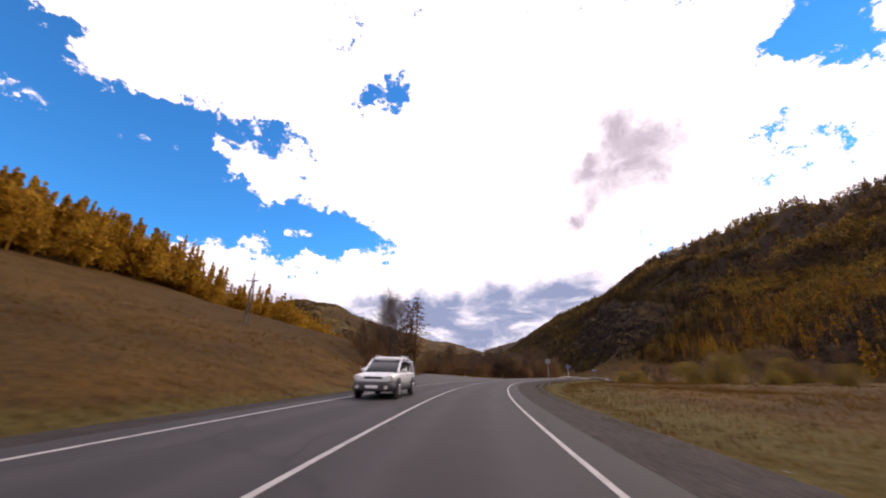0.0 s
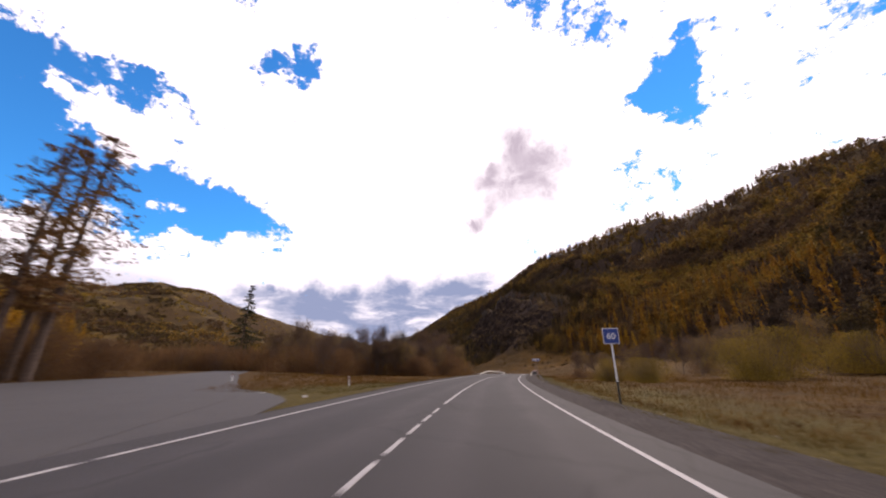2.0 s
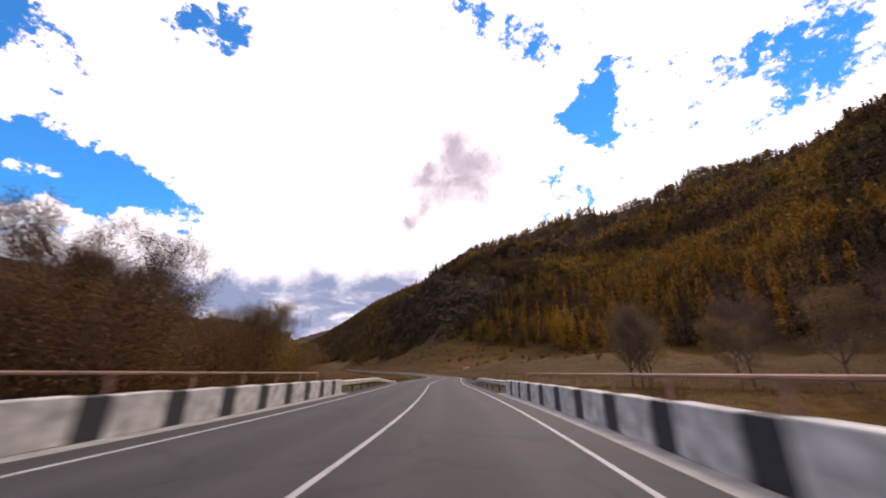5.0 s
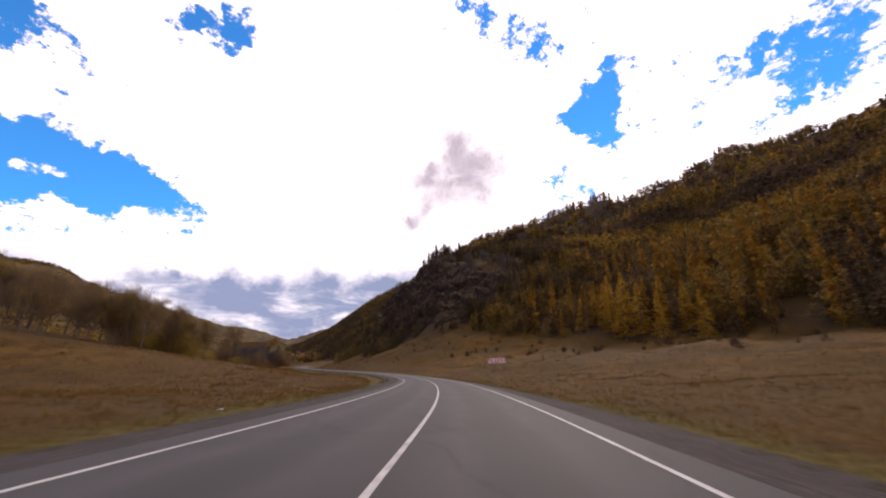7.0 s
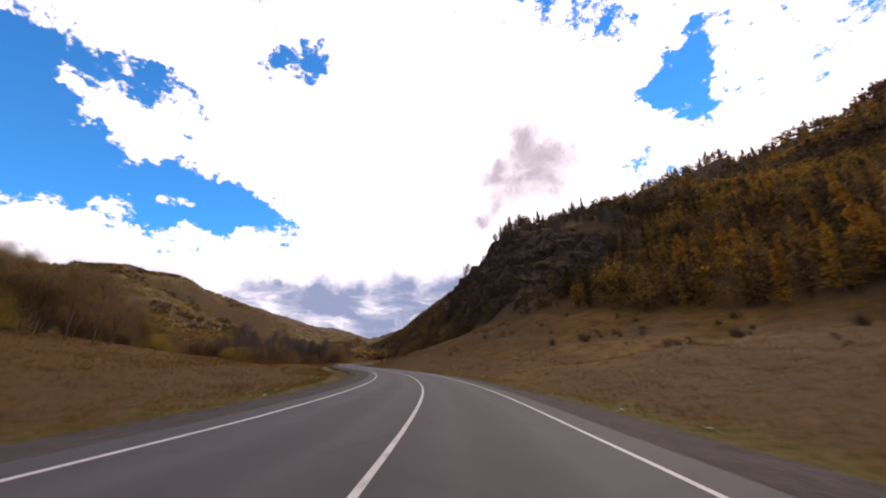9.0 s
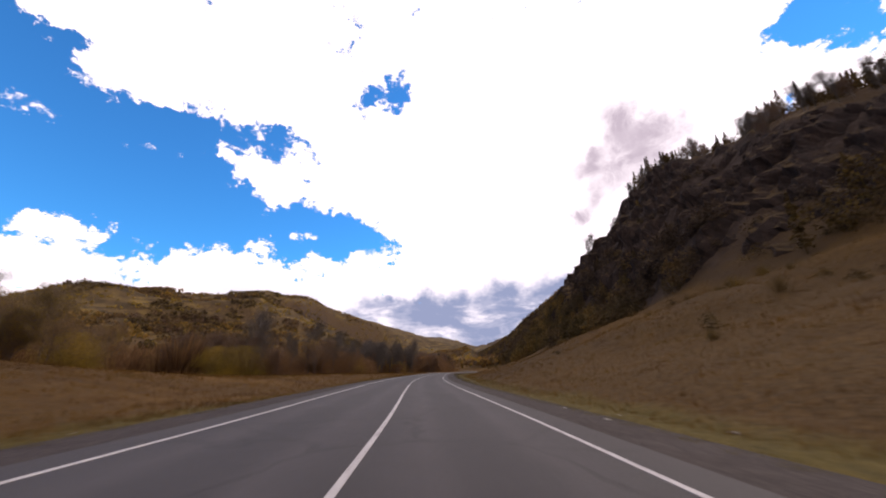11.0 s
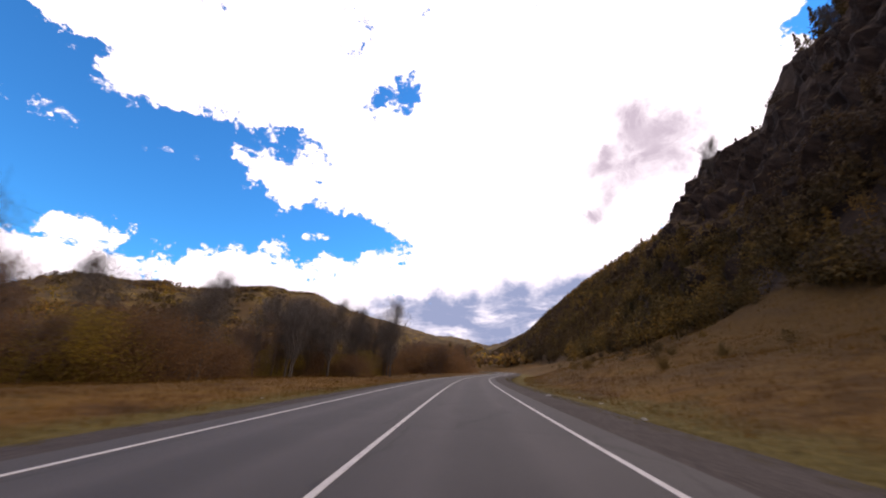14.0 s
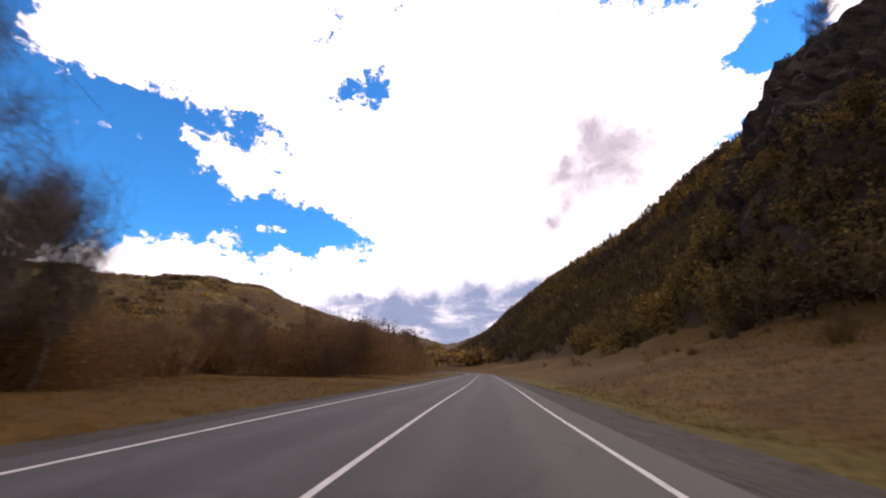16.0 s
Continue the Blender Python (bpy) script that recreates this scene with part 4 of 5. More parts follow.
def guard_rail(s0, s1, d, label):
    """Steel W-beam on posts; its ribs face the road."""
    thing = new("guard_rail")
    tagged(thing, label, "guard rail", group="guard rails at the bridge")
    face = -1 if d > 0 else 1
    n = int((s1 - s0) / 2) + 1
    v, f = [], []
    m = len(W_PROFILE)
    for k, s in enumerate(np.linspace(s0, s1, n)):
        dip = max(0.0, 1 - (s - s0) / 13) * 0.62 if s0 < BRIDGE[0] else max(0.0, 1 - (s1 - s) / 13) * 0.62
        for a, b in W_PROFILE:
            v.append(on_road(s, d + face * a, 0.51 - dip + b))
        for a, b in W_PROFILE:
            v.append(on_road(s, d + face * (a - 0.006), 0.51 - dip + b * 0.985))
        if k:
            i, j = (k - 1) * 2 * m, k * 2 * m
            f += [(i + q, i + q + 1, j + q + 1, j + q) for q in range(m - 1)] + [(i + m + q + 1, i + m + q, j + m + q, j + m + q + 1) for q in range(m - 1)]
            f += [(i, j, j + m, i + m), (i + m - 1, i + 2 * m - 1, j + 2 * m - 1, j + m - 1)]
    mesh_object("beam", v, f, M_STEEL, thing)
    for s in np.arange(s0 + 1, s1, 3.0):
        p, a = on_road(s, d - face * 0.10, 0), road_turn(s)
        base = float(height([p.x], [p.y])[0])
        end = s - s0 if s0 < BRIDGE[0] else s1 - s
        top = p.z + 0.63 - max(0.0, 1 - end / 13) * 0.62
        if top < base + 0.15:
            continue
        # posts take black so that their colour stands for the beam's shade
        part("post", boxed((0.10, 0.12, top - base + 0.2), pose(p.x, p.y, (top + base - 0.2) / 2, 0, 0, a), 0.01), M_BLACK, thing, "steel post blackened for the shade under the beam")
    return thing


guard_rail(133, 167.2, 4.95, "galvanised steel guard rail leading to a bridge")
guard_rail(136, 167.2, -4.95, "galvanised steel guard rail leading to a bridge")
guard_rail(186, 212, 4.95, "galvanised steel guard rail after a bridge")
guard_rail(186, 212, -4.95, "galvanised steel guard rail after a bridge")


def bridge():
    thing = new("bridge")
    tagged(thing, "short concrete road bridge with black and white parapets", "bridge")
    v, f = [], []
    ss = np.linspace(BRIDGE[0] - 0.5, BRIDGE[1] + 0.5, 16)
    for k, s in enumerate(ss):
        v += [on_road(s, -5.7, -0.02), on_road(s, 5.7, -0.02), on_road(s, 5.7, -0.95), on_road(s, -5.7, -0.95)]
        if k:
            i = 4 * k
            f += [(i - 4 + a, i - 4 + (a + 1) % 4, i + (a + 1) % 4, i + a) for a in range(4)]
    f += [(0, 1, 2, 3), tuple(4 * 15 + a for a in (3, 2, 1, 0))]
    mesh_object("deck", v, f, M_BEAM, thing)
    for s in (BRIDGE[0] + 0.5, BRIDGE[1] - 0.5):
        p = on_road(s, 0, -2.4)
        part("abutment", boxed((11.0, 1.6, 3.0), pose(p.x, p.y, p.z, 0, 0, road_turn(s)), 0.05), M_BEAM, thing)
    for side_ in (-1, 1):
        s, k = BRIDGE[0], 0
        while s < BRIDGE[1] - 0.3:
            length = 1.3 if k % 2 else 0.62
            p, a = on_road(s + length / 2, side_ * 4.95, 0), road_turn(s + length / 2)
            part("parapet_block", boxed((0.36 if k % 2 else 0.32, length - 0.03, 0.74 if k % 2 else 0.72), pose(p.x, p.y, p.z + 0.34, 0, 0, a), 0.025), M_CONCRETE if k % 2 else M_BLACK, thing,
                 "whitewashed concrete block" if k % 2 else "black painted concrete block")
            s, k = s + length, k + 1
        rail = new("handrail")
        rail.parent = thing
        for a0 in np.arange(BRIDGE[0] + 0.2, BRIDGE[1], 2.4):
            p = on_road(a0, side_ * 5.5, 0)
            part("post", boxed((0.07, 0.07, 1.12), pose(p.x, p.y, p.z + 0.54, 0, 0, road_turn(a0)), 0.008), M_RUST, rail)
        for z in (1.08, 0.62):
            bm = bmesh.new()
            for a0 in np.arange(BRIDGE[0] + 0.2, BRIDGE[1] - 2.3, 2.4):
                tube(bm, on_road(a0, side_ * 5.5, z), on_road(a0 + 2.4, side_ * 5.5, z), 0.035, 0.035, 6)
            part("rail", bm, M_RUST, rail)


M_RUST = plain("rusty_painted_steel", (0.30, 0.17, 0.12), 0.75, 0.2, 0.5, 6)
bridge()


# ---- signs and poles ----
def text_mesh(name, body, size, m, mat, parent):
    cu = bpy.data.curves.new(name, "FONT")
    cu.body, cu.size, cu.align_x, cu.align_y, cu.extrude = body, size, "CENTER", "CENTER", 0.003
    ob = bpy.data.objects.new(name, cu)
    scene.collection.objects.link(ob)
    me = bpy.data.meshes.new_from_object(ob.evaluated_get(bpy.context.evaluated_depsgraph_get()))
    bpy.data.objects.remove(ob)
    me.materials.clear()
    me.materials.append(mat)
    t = new(name, me)
    t.parent, t.matrix_basis = parent, m
    return t


def base_at(s, d):
    """The place beside the road, with the ground's height over the road's level, and that level."""
    p = on_road(s, d)
    return Vector((p.x, p.y, float(height([p.x], [p.y])[0]) - p.z)), p.z


def speed_sign():
    p, level = base_at(85.4, 7.75)
    thing = new("speed_sign")
    thing.matrix_basis = pose(p.x, p.y, level, 0, 0, road_turn(76))
    tagged(thing, "blue square recommended speed sign reading 60 on a striped post", "road sign")
    part("post", tubed((0, 0, 0.45), (0, 0, 3.0), 0.045), M_WHITE, thing, "white post")
    part("post_foot", tubed((0, 0, p.z - 0.3), (0, 0, 0.5), 0.05), M_BLACK, thing, "black painted foot")
    part("border", boxed((0.80, 0.012, 0.80), pose(0, -0.055, 2.72), 0.006), M_WHITE, thing, "white border plate")
    part("panel", boxed((0.74, 0.016, 0.74), pose(0, -0.066, 2.72), 0.006), M_BLUE, thing, "blue panel")
    text_mesh("numerals", "60", 0.46, pose(0, -0.078, 2.70, 90, 0, 0), M_WHITE, thing)
    part("bracket", boxed((0.30, 0.05, 0.05), pose(0, -0.02, 2.95), 0.008), M_GREY, thing)


def round_sign():
    p, level = base_at(52, 7.25)
    thing = new("round_sign")
    thing.matrix_basis = pose(p.x, p.y, level, 0, 0, road_turn(50) + 180)
    tagged(thing, "round road sign seen from its grey metal back", "road sign")
    part("post", tubed((0, 0, p.z - 0.3), (0, 0, 3.0), 0.045), M_GREY, thing)
    bm = bmesh.new()
    tube(bm, (0, -0.05, 2.75), (0, -0.062, 2.75), 0.35, 0.35, 32)
    part("disc", bm, M_GREY, thing, "grey metal disc")
    tor = bmesh.new()
    n = 32
    for k in range(n):
        a, b = 6.28318 * k / n, 6.28318 * (k + 1) / n
        tube(tor, (0.35 * math.cos(a), -0.05, 2.75 + 0.35 * math.sin(a)), (0.35 * math.cos(b), -0.05, 2.75 + 0.35 * math.sin(b)), 0.012, 0.012, 5)
    part("rim", tor, M_BLACK, thing, "dark folded rim")
    for z in (2.6, 2.9):
        part("clamp", boxed((0.26, 0.05, 0.05), pose(0, -0.03, z), 0.006), M_BLACK, thing, "dark steel clamp")


def name_sign():
    p, level = base_at(146.4, 5.8)
    thing = new("name_sign")
    thing.matrix_basis = pose(p.x, p.y, level, 0, 0, road_turn(140))
    tagged(thing, "long blue sign with white lettering on two thin posts", "road sign")
    for x in (-0.24, 0.24):
        part("post", tubed((x, 0, p.z - 0.3), (x, 0, 3.05), 0.03), M_GREY, thing, "thin steel post")
    part("border", boxed((1.56, 0.016, 0.46), pose(0, -0.04, 2.92), 0.006), M_WHITE, thing, "white border plate")
    part("panel", boxed((1.52, 0.02, 0.42), pose(0, -0.047, 2.92), 0.006), M_BLUE, thing, "blue panel")
    x = -0.62
    for w in (0.13, 0.17, 0.15, 0.19, 0.15, 0.17):
        part("letter_bar", boxed((w, 0.008, 0.22), pose(x + w / 2, -0.060, 2.92), 0.003), M_WHITE, thing, "pale lettering bar")
        x += w + 0.055


def chevron_sign():
    p, level = base_at(273, 7.75)
    thing = new("chevron_sign")
    thing.matrix_basis = pose(p.x, p.y, level, 0, -4, road_turn(250) - 8)
    tagged(thing, "red and white chevron bend board on thin steel posts", "road sign")
    for x in (-0.72, -0.52, -0.30, 0.62):
        part("post", tubed((x, 0, p.z - 0.4), (x, 0, 2.6), 0.022), M_POLE, thing)
    part("border", boxed((2.06, 0.016, 0.54), pose(0, -0.04, 2.52), 0.006), M_WHITE, thing, "white border plate")
    part("panel", boxed((2.0, 0.02, 0.48), pose(0, -0.047, 2.52), 0.006), M_RED, thing, "red panel")
    for k in range(5):
        x = -0.92 + 0.38 * k
        bm = bmesh.new()
        pts = [(x, 0), (x + 0.2, 0.23), (x + 0.36, 0.23), (x + 0.16, 0), (x + 0.36, -0.23), (x + 0.2, -0.23)]
        lo = [bm.verts.new((a, -0.058, 2.52 + q)) for a, q in pts]
        hi = [bm.verts.new((a, -0.064, 2.52 + q)) for a, q in pts]
        bm.faces.new(hi)
        for i in range(6):
            bm.faces.new((lo[i], lo[(i + 1) % 6], hi[(i + 1) % 6], hi[i]))
        bmesh.ops.recalc_face_normals(bm, faces=bm.faces)
        part("chevron", bm, M_WHITE, thing, "white chevron")


def marker_post(x, y):
    """Short roadside post on the grass island."""
    z = float(height([x], [y])[0])
    thing = new("marker_post")
    thing.location = (x, y, z)
    tagged(thing, "short white marker post with a black band in grass", "marker post", group="marker posts at the junction")
    part("post", boxed((0.07, 0.04, 0.9), pose(0, 0, 0.25), 0.01), M_WHITE, thing)
    part("band", boxed((0.076, 0.046, 0.14), pose(0, 0, 0.58), 0.008), M_BLACK, thing, "black band")
    part("reflector", boxed((0.04, 0.008, 0.08), pose(0, -0.026, 0.58), 0.002), M_RED, thing, "red reflector")


def utility_pole(s, d, h):
    p, level = base_at(s, d)
    thing = new("utility_pole")
    thing.location = (p.x, p.y, p.z + level)
    thing.rotation_euler = (0, 0, radians(road_turn(s) + 10))
    tagged(thing, "weathered wooden utility pole with crossarm and insulators", "utility pole")
    part("pole", tubed((0, 0, -0.8), (0, 0, h), 0.16, 0.10, 10), M_POLE, thing)
    part("pole", tubed((0.9, 0, -0.8), (0.25, 0, h * 0.86), 0.14, 0.09, 10), M_POLE, thing, "leaning brace pole")
    part("crossarm", boxed((2.2, 0.12, 0.14), pose(0, -0.12, h * 0.84), 0.015), M_POLE, thing)
    for x, z in ((-1.0, h * 0.84), (1.0, h * 0.84), (0, h)):
        part("insulator", tubed((x, -0.12 if z < h else 0, z + 0.05), (x, -0.12 if z < h else 0, z + 0.42), 0.05, 0.08, 8), M_WHITE, thing, "pale insulator")


speed_sign()
round_sign()
name_sign()
chevron_sign()
utility_pole(45, -39, 8.6)
marker_post(10.8, 96.0)
marker_post(19.3, 89.1)


# ---- car ----
def suv():
    p = on_road(16.5, -2.2)
    thing = new("car")
    thing.matrix_basis = pose(p.x, p.y, 0, 0, 0, road_turn(16) + 180)
    tagged(thing, "white estate car with dark lower body coming the other way", "car")
    paint, dark = plain("white_car_paint", (0.72, 0.73, 0.74), 0.25, 0.1, 0.06, 3), plain("dark_grey_plastic", (0.05, 0.05, 0.055), 0.6, 0, 0.2, 6)
    glass, lamp = plain("dark_car_glass", (0.02, 0.025, 0.03), 0.05, 0, 0.1, 2), plain("headlamp_lens", (0.75, 0.74, 0.66), 0.1, 0.2, 0.1, 6)
    tyre, rim = plain("tyre_rubber", (0.02, 0.02, 0.02), 0.9), plain("alloy", (0.5, 0.5, 0.52), 0.3, 0.9, 0.1)
    # front is +y
    def shell(rows, n=24):
        """Rounded sections along the car: y, half width, bottom, top, squareness."""
        bm = bmesh.new()
        rings = []
        for y, half, z0, z1, e in rows:
            ring = []
            for k in range(n):
                c, s = math.cos(6.28318 * k / n), math.sin(6.28318 * k / n)
                ring.append(bm.verts.new((half * math.copysign(abs(c) ** (2 / e), c), y, (z0 + z1) / 2 + (z1 - z0) / 2 * math.copysign(abs(s) ** (2 / e), s))))
            rings.append(ring)
        for a, q in zip(rings, rings[1:]):
            for k in range(n):
                bm.faces.new((a[k], a[(k + 1) % n], q[(k + 1) % n], q[k]))
        bm.faces.new(rings[0][::-1])
        bm.faces.new(rings[-1])
        bmesh.ops.recalc_face_normals(bm, faces=bm.faces)
        for f in bm.faces:
            f.smooth = len(f.verts) == 4
        return bm

    part("body", shell([(-2.20, 0.70, 0.66, 0.98, 4), (-2.12, 0.82, 0.58, 1.05, 5), (-1.6, 0.88, 0.52, 1.08, 6), (-0.3, 0.89, 0.50, 1.07, 6), (0.9, 0.89, 0.50, 1.05, 6), (1.25, 0.88, 0.52, 1.03, 5), (1.8, 0.86, 0.56, 0.98, 4.5), (2.08, 0.80, 0.60, 0.92, 4), (2.18, 0.70, 0.66, 0.84, 3)]), paint, thing)
    part("lower_body", shell([(-2.26, 0.72, 0.36, 0.60, 4), (-2.15, 0.84, 0.30, 0.66, 5), (-1.0, 0.895, 0.27, 0.60, 6), (1.0, 0.895, 0.27, 0.60, 6), (1.9, 0.88, 0.28, 0.66, 5), (2.18, 0.82, 0.30, 0.66, 5), (2.28, 0.70, 0.36, 0.58, 4)]), dark, thing, "dark grey lower body and bumpers")
    part("glasshouse", shell([(-2.05, 0.66, 0.98, 1.12, 4), (-1.85, 0.72, 0.98, 1.52, 4), (-1.4, 0.75, 0.98, 1.63, 4.5), (-0.3, 0.76, 0.98, 1.66, 4.5), (0.30, 0.74, 0.98, 1.62, 4.5), (0.85, 0.73, 0.98, 1.26, 4.5), (1.18, 0.70, 0.98, 1.06, 4)]), glass, thing, "dark tinted windows and windscreen")
    part("roof", shell([(-1.98, 0.56, 1.50, 1.58, 3), (-1.75, 0.66, 1.55, 1.67, 4), (-0.6, 0.70, 1.58, 1.73, 4), (0.15, 0.68, 1.57, 1.70, 4), (0.42, 0.60, 1.54, 1.62, 3)]), paint, thing)
    for x in (-1, 1):
        for (ya, za), (yb, zb), r in (((1.12, 1.03), (0.36, 1.58), 0.045), ((-0.42, 1.04), (-0.45, 1.62), 0.04), ((-1.22, 1.04), (-1.25, 1.62), 0.04), ((-2.02, 1.04), (-1.86, 1.56), 0.07)):
            part("pillar", tubed((x * 0.755, ya, za), (x * 0.675, yb, zb), r), paint, thing)
        part("headlight", shell([(1.80, 0.10, 0.74, 0.93, 3), (2.02, 0.17, 0.71, 0.92, 3), (2.13, 0.15, 0.73, 0.88, 3)]), lamp, thing, "lit clear headlight").location = (x * 0.66, 0.02, 0)
        part("mirror", shell([(0.66, 0.07, 1.04, 1.16, 3), (0.72, 0.12, 1.02, 1.19, 3), (0.80, 0.07, 1.05, 1.15, 3)]), paint, thing).location = (x * 0.95, 0, 0)
        part("roof_rail", tubed((x * 0.58, 0.2, 1.75), (x * 0.58, -1.6, 1.74), 0.022), rim, thing, "silver roof rail")
        part("fog_light", tubed((x * 0.60, 2.16, 0.46), (x * 0.60, 2.285, 0.46), 0.07), lamp, thing)
        for y0, y1 in ((0.75, -0.38), (-0.42, -1.25)):
            part("door_handle", boxed((0.03, 0.16, 0.03), pose(x * 0.895, (y0 + y1) / 2 - 0.35, 0.93), 0.01), dark, thing)
        for y in (1.38, -1.35):
            part("wheel_arch", tubed((x * 0.80, y, 0.40), (x * 0.903, y, 0.40), 0.44, 0.43, 24), dark, thing, "dark grey wheel arch")
            wheel = new("wheel")
            wheel.parent, wheel.location = thing, (x * 0.83, y, 0.36)
            bm = bmesh.new()
            tube(bm, (-0.11, 0, 0), (0.11, 0, 0), 0.36, 0.36, 24)
            bmesh.ops.bevel(bm, geom=[e for e in bm.edges if e.calc_face_angle(0) > 1.2], offset=0.04, segments=2, affect="EDGES")
            part("tyre", bm, tyre, wheel, "black tyre")
            bm = bmesh.new()
            tube(bm, (x * 0.10, 0, 0), (x * 0.125, 0, 0), 0.23, 0.21, 20)
            part("rim", bm, rim, wheel, "silver alloy rim")
    part("grille", boxed((0.80, 0.06, 0.17), pose(0, 2.15, 0.77, -10), 0.03), glass, thing, "black grille")
    part("number_plate", boxed((0.52, 0.015, 0.11), pose(0, 2.285, 0.47), 0.004), M_WHITE, thing, "pale plain number plate")


suv()


# ---- single trees ----
def branch_arrays(rng, h, spread, levels, ratio, lean):
    """A trunk that forks: tapering four-sided tubes."""
    segs = []
    tips = []

    def grow(p, v, length, r, level):
        n = 8 if level == 0 else 2
        for k in range(n):
            q = p + v * (length / n)
            v2 = v + rng.normal(size=3) * (0.10 if level else 0.035)
            v2[2] += 0.05
            v2 /= np.linalg.norm(v2)
            r2 = r * (0.80 if level else 0.88)
            segs.append((p, q, r, r2))
            rank = (k + 0.5) / n
            if level < levels and (level > 0 or rank > lean):
                for _ in range(3 if level == 0 else 2):
                    a = rng.rand() * 6.283
                    side_ = np.array([math.cos(a), math.sin(a), 0.0])
                    w = v2 * (1 - spread) + side_ * spread
                    w[2] = max(w[2], 0.25)
                    w /= np.linalg.norm(w)
                    reach = ratio * (1.15 - 0.75 * abs(rank - 0.42)) if level == 0 else 0.5
                    grow(q, w, length * reach * (0.7 + 0.5 * rng.rand()), r2 * 0.55, level + 1)
            p, v, r = q, v2, r2
        tips.append(p)

    grow(np.array([0, 0, -0.4]), np.array([0, 0, 1.0]), h * 0.86, h * 0.017, 0)
    V, Q = [], []
    for p, q, r0, r1 in segs:
        d = q - p
        a = np.cross(d, (0.3, 0.9, 0.1))
        a /= np.linalg.norm(a) + 1e-9
        b = np.cross(d, a)
        b /= np.linalg.norm(b) + 1e-9
        n = len(V) * 8
        ring = [(1, 0), (0, 1), (-1, 0), (0, -1)]
        V.append(np.array([p + (a * i + b * j) * r0 for i, j in ring] + [q + (a * i + b * j) * r1 for i, j in ring]))
        Q += [(n + k, n + (k + 1) % 4, n + 4 + (k + 1) % 4, n + 4 + k) for k in range(4)]
    return np.concatenate(V), np.array(Q), np.array(tips), len(segs)


def bare_tree(name, h, seed, leaves, leaf_mat, bark, label, category="tree", spread=0.42, levels=3, twigs=5, low=0.2):
    rng = np.random.RandomState(seed)
    thing = new(name)
    v, q, tips, _ = branch_arrays(rng, h, spread, levels, 0.36, low)
    k = h / max(v[:, 2].max(), 1)
    v, tips = v * k, tips * k
    m = len(tips) * twigs
    j = rng.randint(len(tips), size=m)
    up = rng.normal(size=(m, 3)) * np.array([0.45, 0.45, 0.35]) + np.array([0, 0, 0.75])
    up /= np.linalg.norm(up, axis=1)[:, None]
    foot = tips[j] - up * h * 0.05 + rng.normal(size=(m, 3)) * h * 0.02
    tip = foot + up * (h * (0.07 + 0.11 * rng.rand(m)))[:, None]
    w = np.cross(up, rng.normal(size=(m, 3)))
    w /= np.linalg.norm(w, axis=1)[:, None] + 1e-9
    w *= h * 0.0007
    tw = np.stack([foot - w, foot + w, tip + w * 0.5, tip - w * 0.5], 1).reshape(-1, 3)
    v, q = joined((v, q), (tw, np.arange(4 * m).reshape(m, 4)))
    fast_mesh("trunk", v, q, bark, thing)
    i = rng.randint(len(tips), size=leaves)
    c = tips[i] + rng.normal(size=(leaves, 3)) * h * 0.032
    lv, lq = leaf_quads(rng, c, h * 0.0048)
    fast_mesh("foliage", lv, lq, leaf_mat, thing)
    return tagged(thing, label, category)


def conifer(name, h, r, seed, mat, label, base=0.12, taper=0.8, step=0.032, droop=0.28):
    rng = np.random.RandomState(seed)
    thing = new(name)
    tv, tq = trunk_arrays(h * 0.97, h * 0.016, 8)
    fast_mesh("trunk", tv, tq, M_BARK, thing)
    V, Q, B, BQ = [], [], [], []
    z = h * base
    while z < h * 0.98:
        t = 1 - z / h
        reach = r * (t ** taper) * (0.75 + 0.4 * rng.rand())
        for k in range(4):
            a = rng.rand() * 6.283
            tip = np.array([math.cos(a) * reach, math.sin(a) * reach, -droop * reach])
            root = np.array([0, 0, z])
            w = np.array([-math.sin(a), math.cos(a), 0]) * 0.03
            m = len(B) * 4
            B.append(np.array([root - w, root + w, root + tip + w * 0.2, root + tip - w * 0.2]))
            BQ.append((m, m + 1, m + 2, m + 3))
            cnt = int(26 + 40 * t)
            u = rng.rand(cnt) ** 0.7
            V.append(root + tip[None] * u[:, None] + rng.normal(size=(cnt, 3)) * np.array([0.16, 0.16, 0.09]) * (0.5 + reach * 0.3))
        z += h * step * (0.8 + 0.5 * rng.rand())
    c = np.concatenate(V)
    lv, lq = leaf_quads(rng, c, h * 0.0075, 0.6)
    lv, lq = joined((lv, lq), (np.concatenate(B), np.array(BQ)))
    fast_mesh("crown", lv, lq, mat, thing)
    return tagged(thing, label, "tree")


def bush(name, h, w, seed, mat, label, n=21000):
    rng = np.random.RandomState(seed)
    thing = new(name)
    tv, tq = twig_brush(rng, 260, w * 0.55, h * 1.05)
    fast_mesh("stem", tv, tq, M_BARK, thing)
    lv, lq = round_crown(rng, h, w * 0.55, n, 0.0048 * (h + w), 0.08)
    fast_mesh("foliage", lv, lq, mat, thing)
    return tagged(thing, label, "bush")


def put(ob, x, y, k=1.0, turn=0.0, sink=0.2):
    """Stand a tree at a place of the plan, its size in plan units too."""
    x, y = x * UNIT, y * UNIT
    z = float(height([x], [y])[0]) - sink
    ob.matrix_basis = pose(x, y, z, 0, 0, turn) @ Matrix.Scale(k * UNIT, 4)
    return ob


def again(ob, x, y, k=1.0, turn=0.0, sink=0.2):
    return put(copy_thing(ob, Matrix.Identity(4)), x, y, k, turn, sink)


def along(s, d):
    """A place of the plan, by plan units along and beside the road."""
    return on_road(s * UNIT, d * UNIT) / UNIT


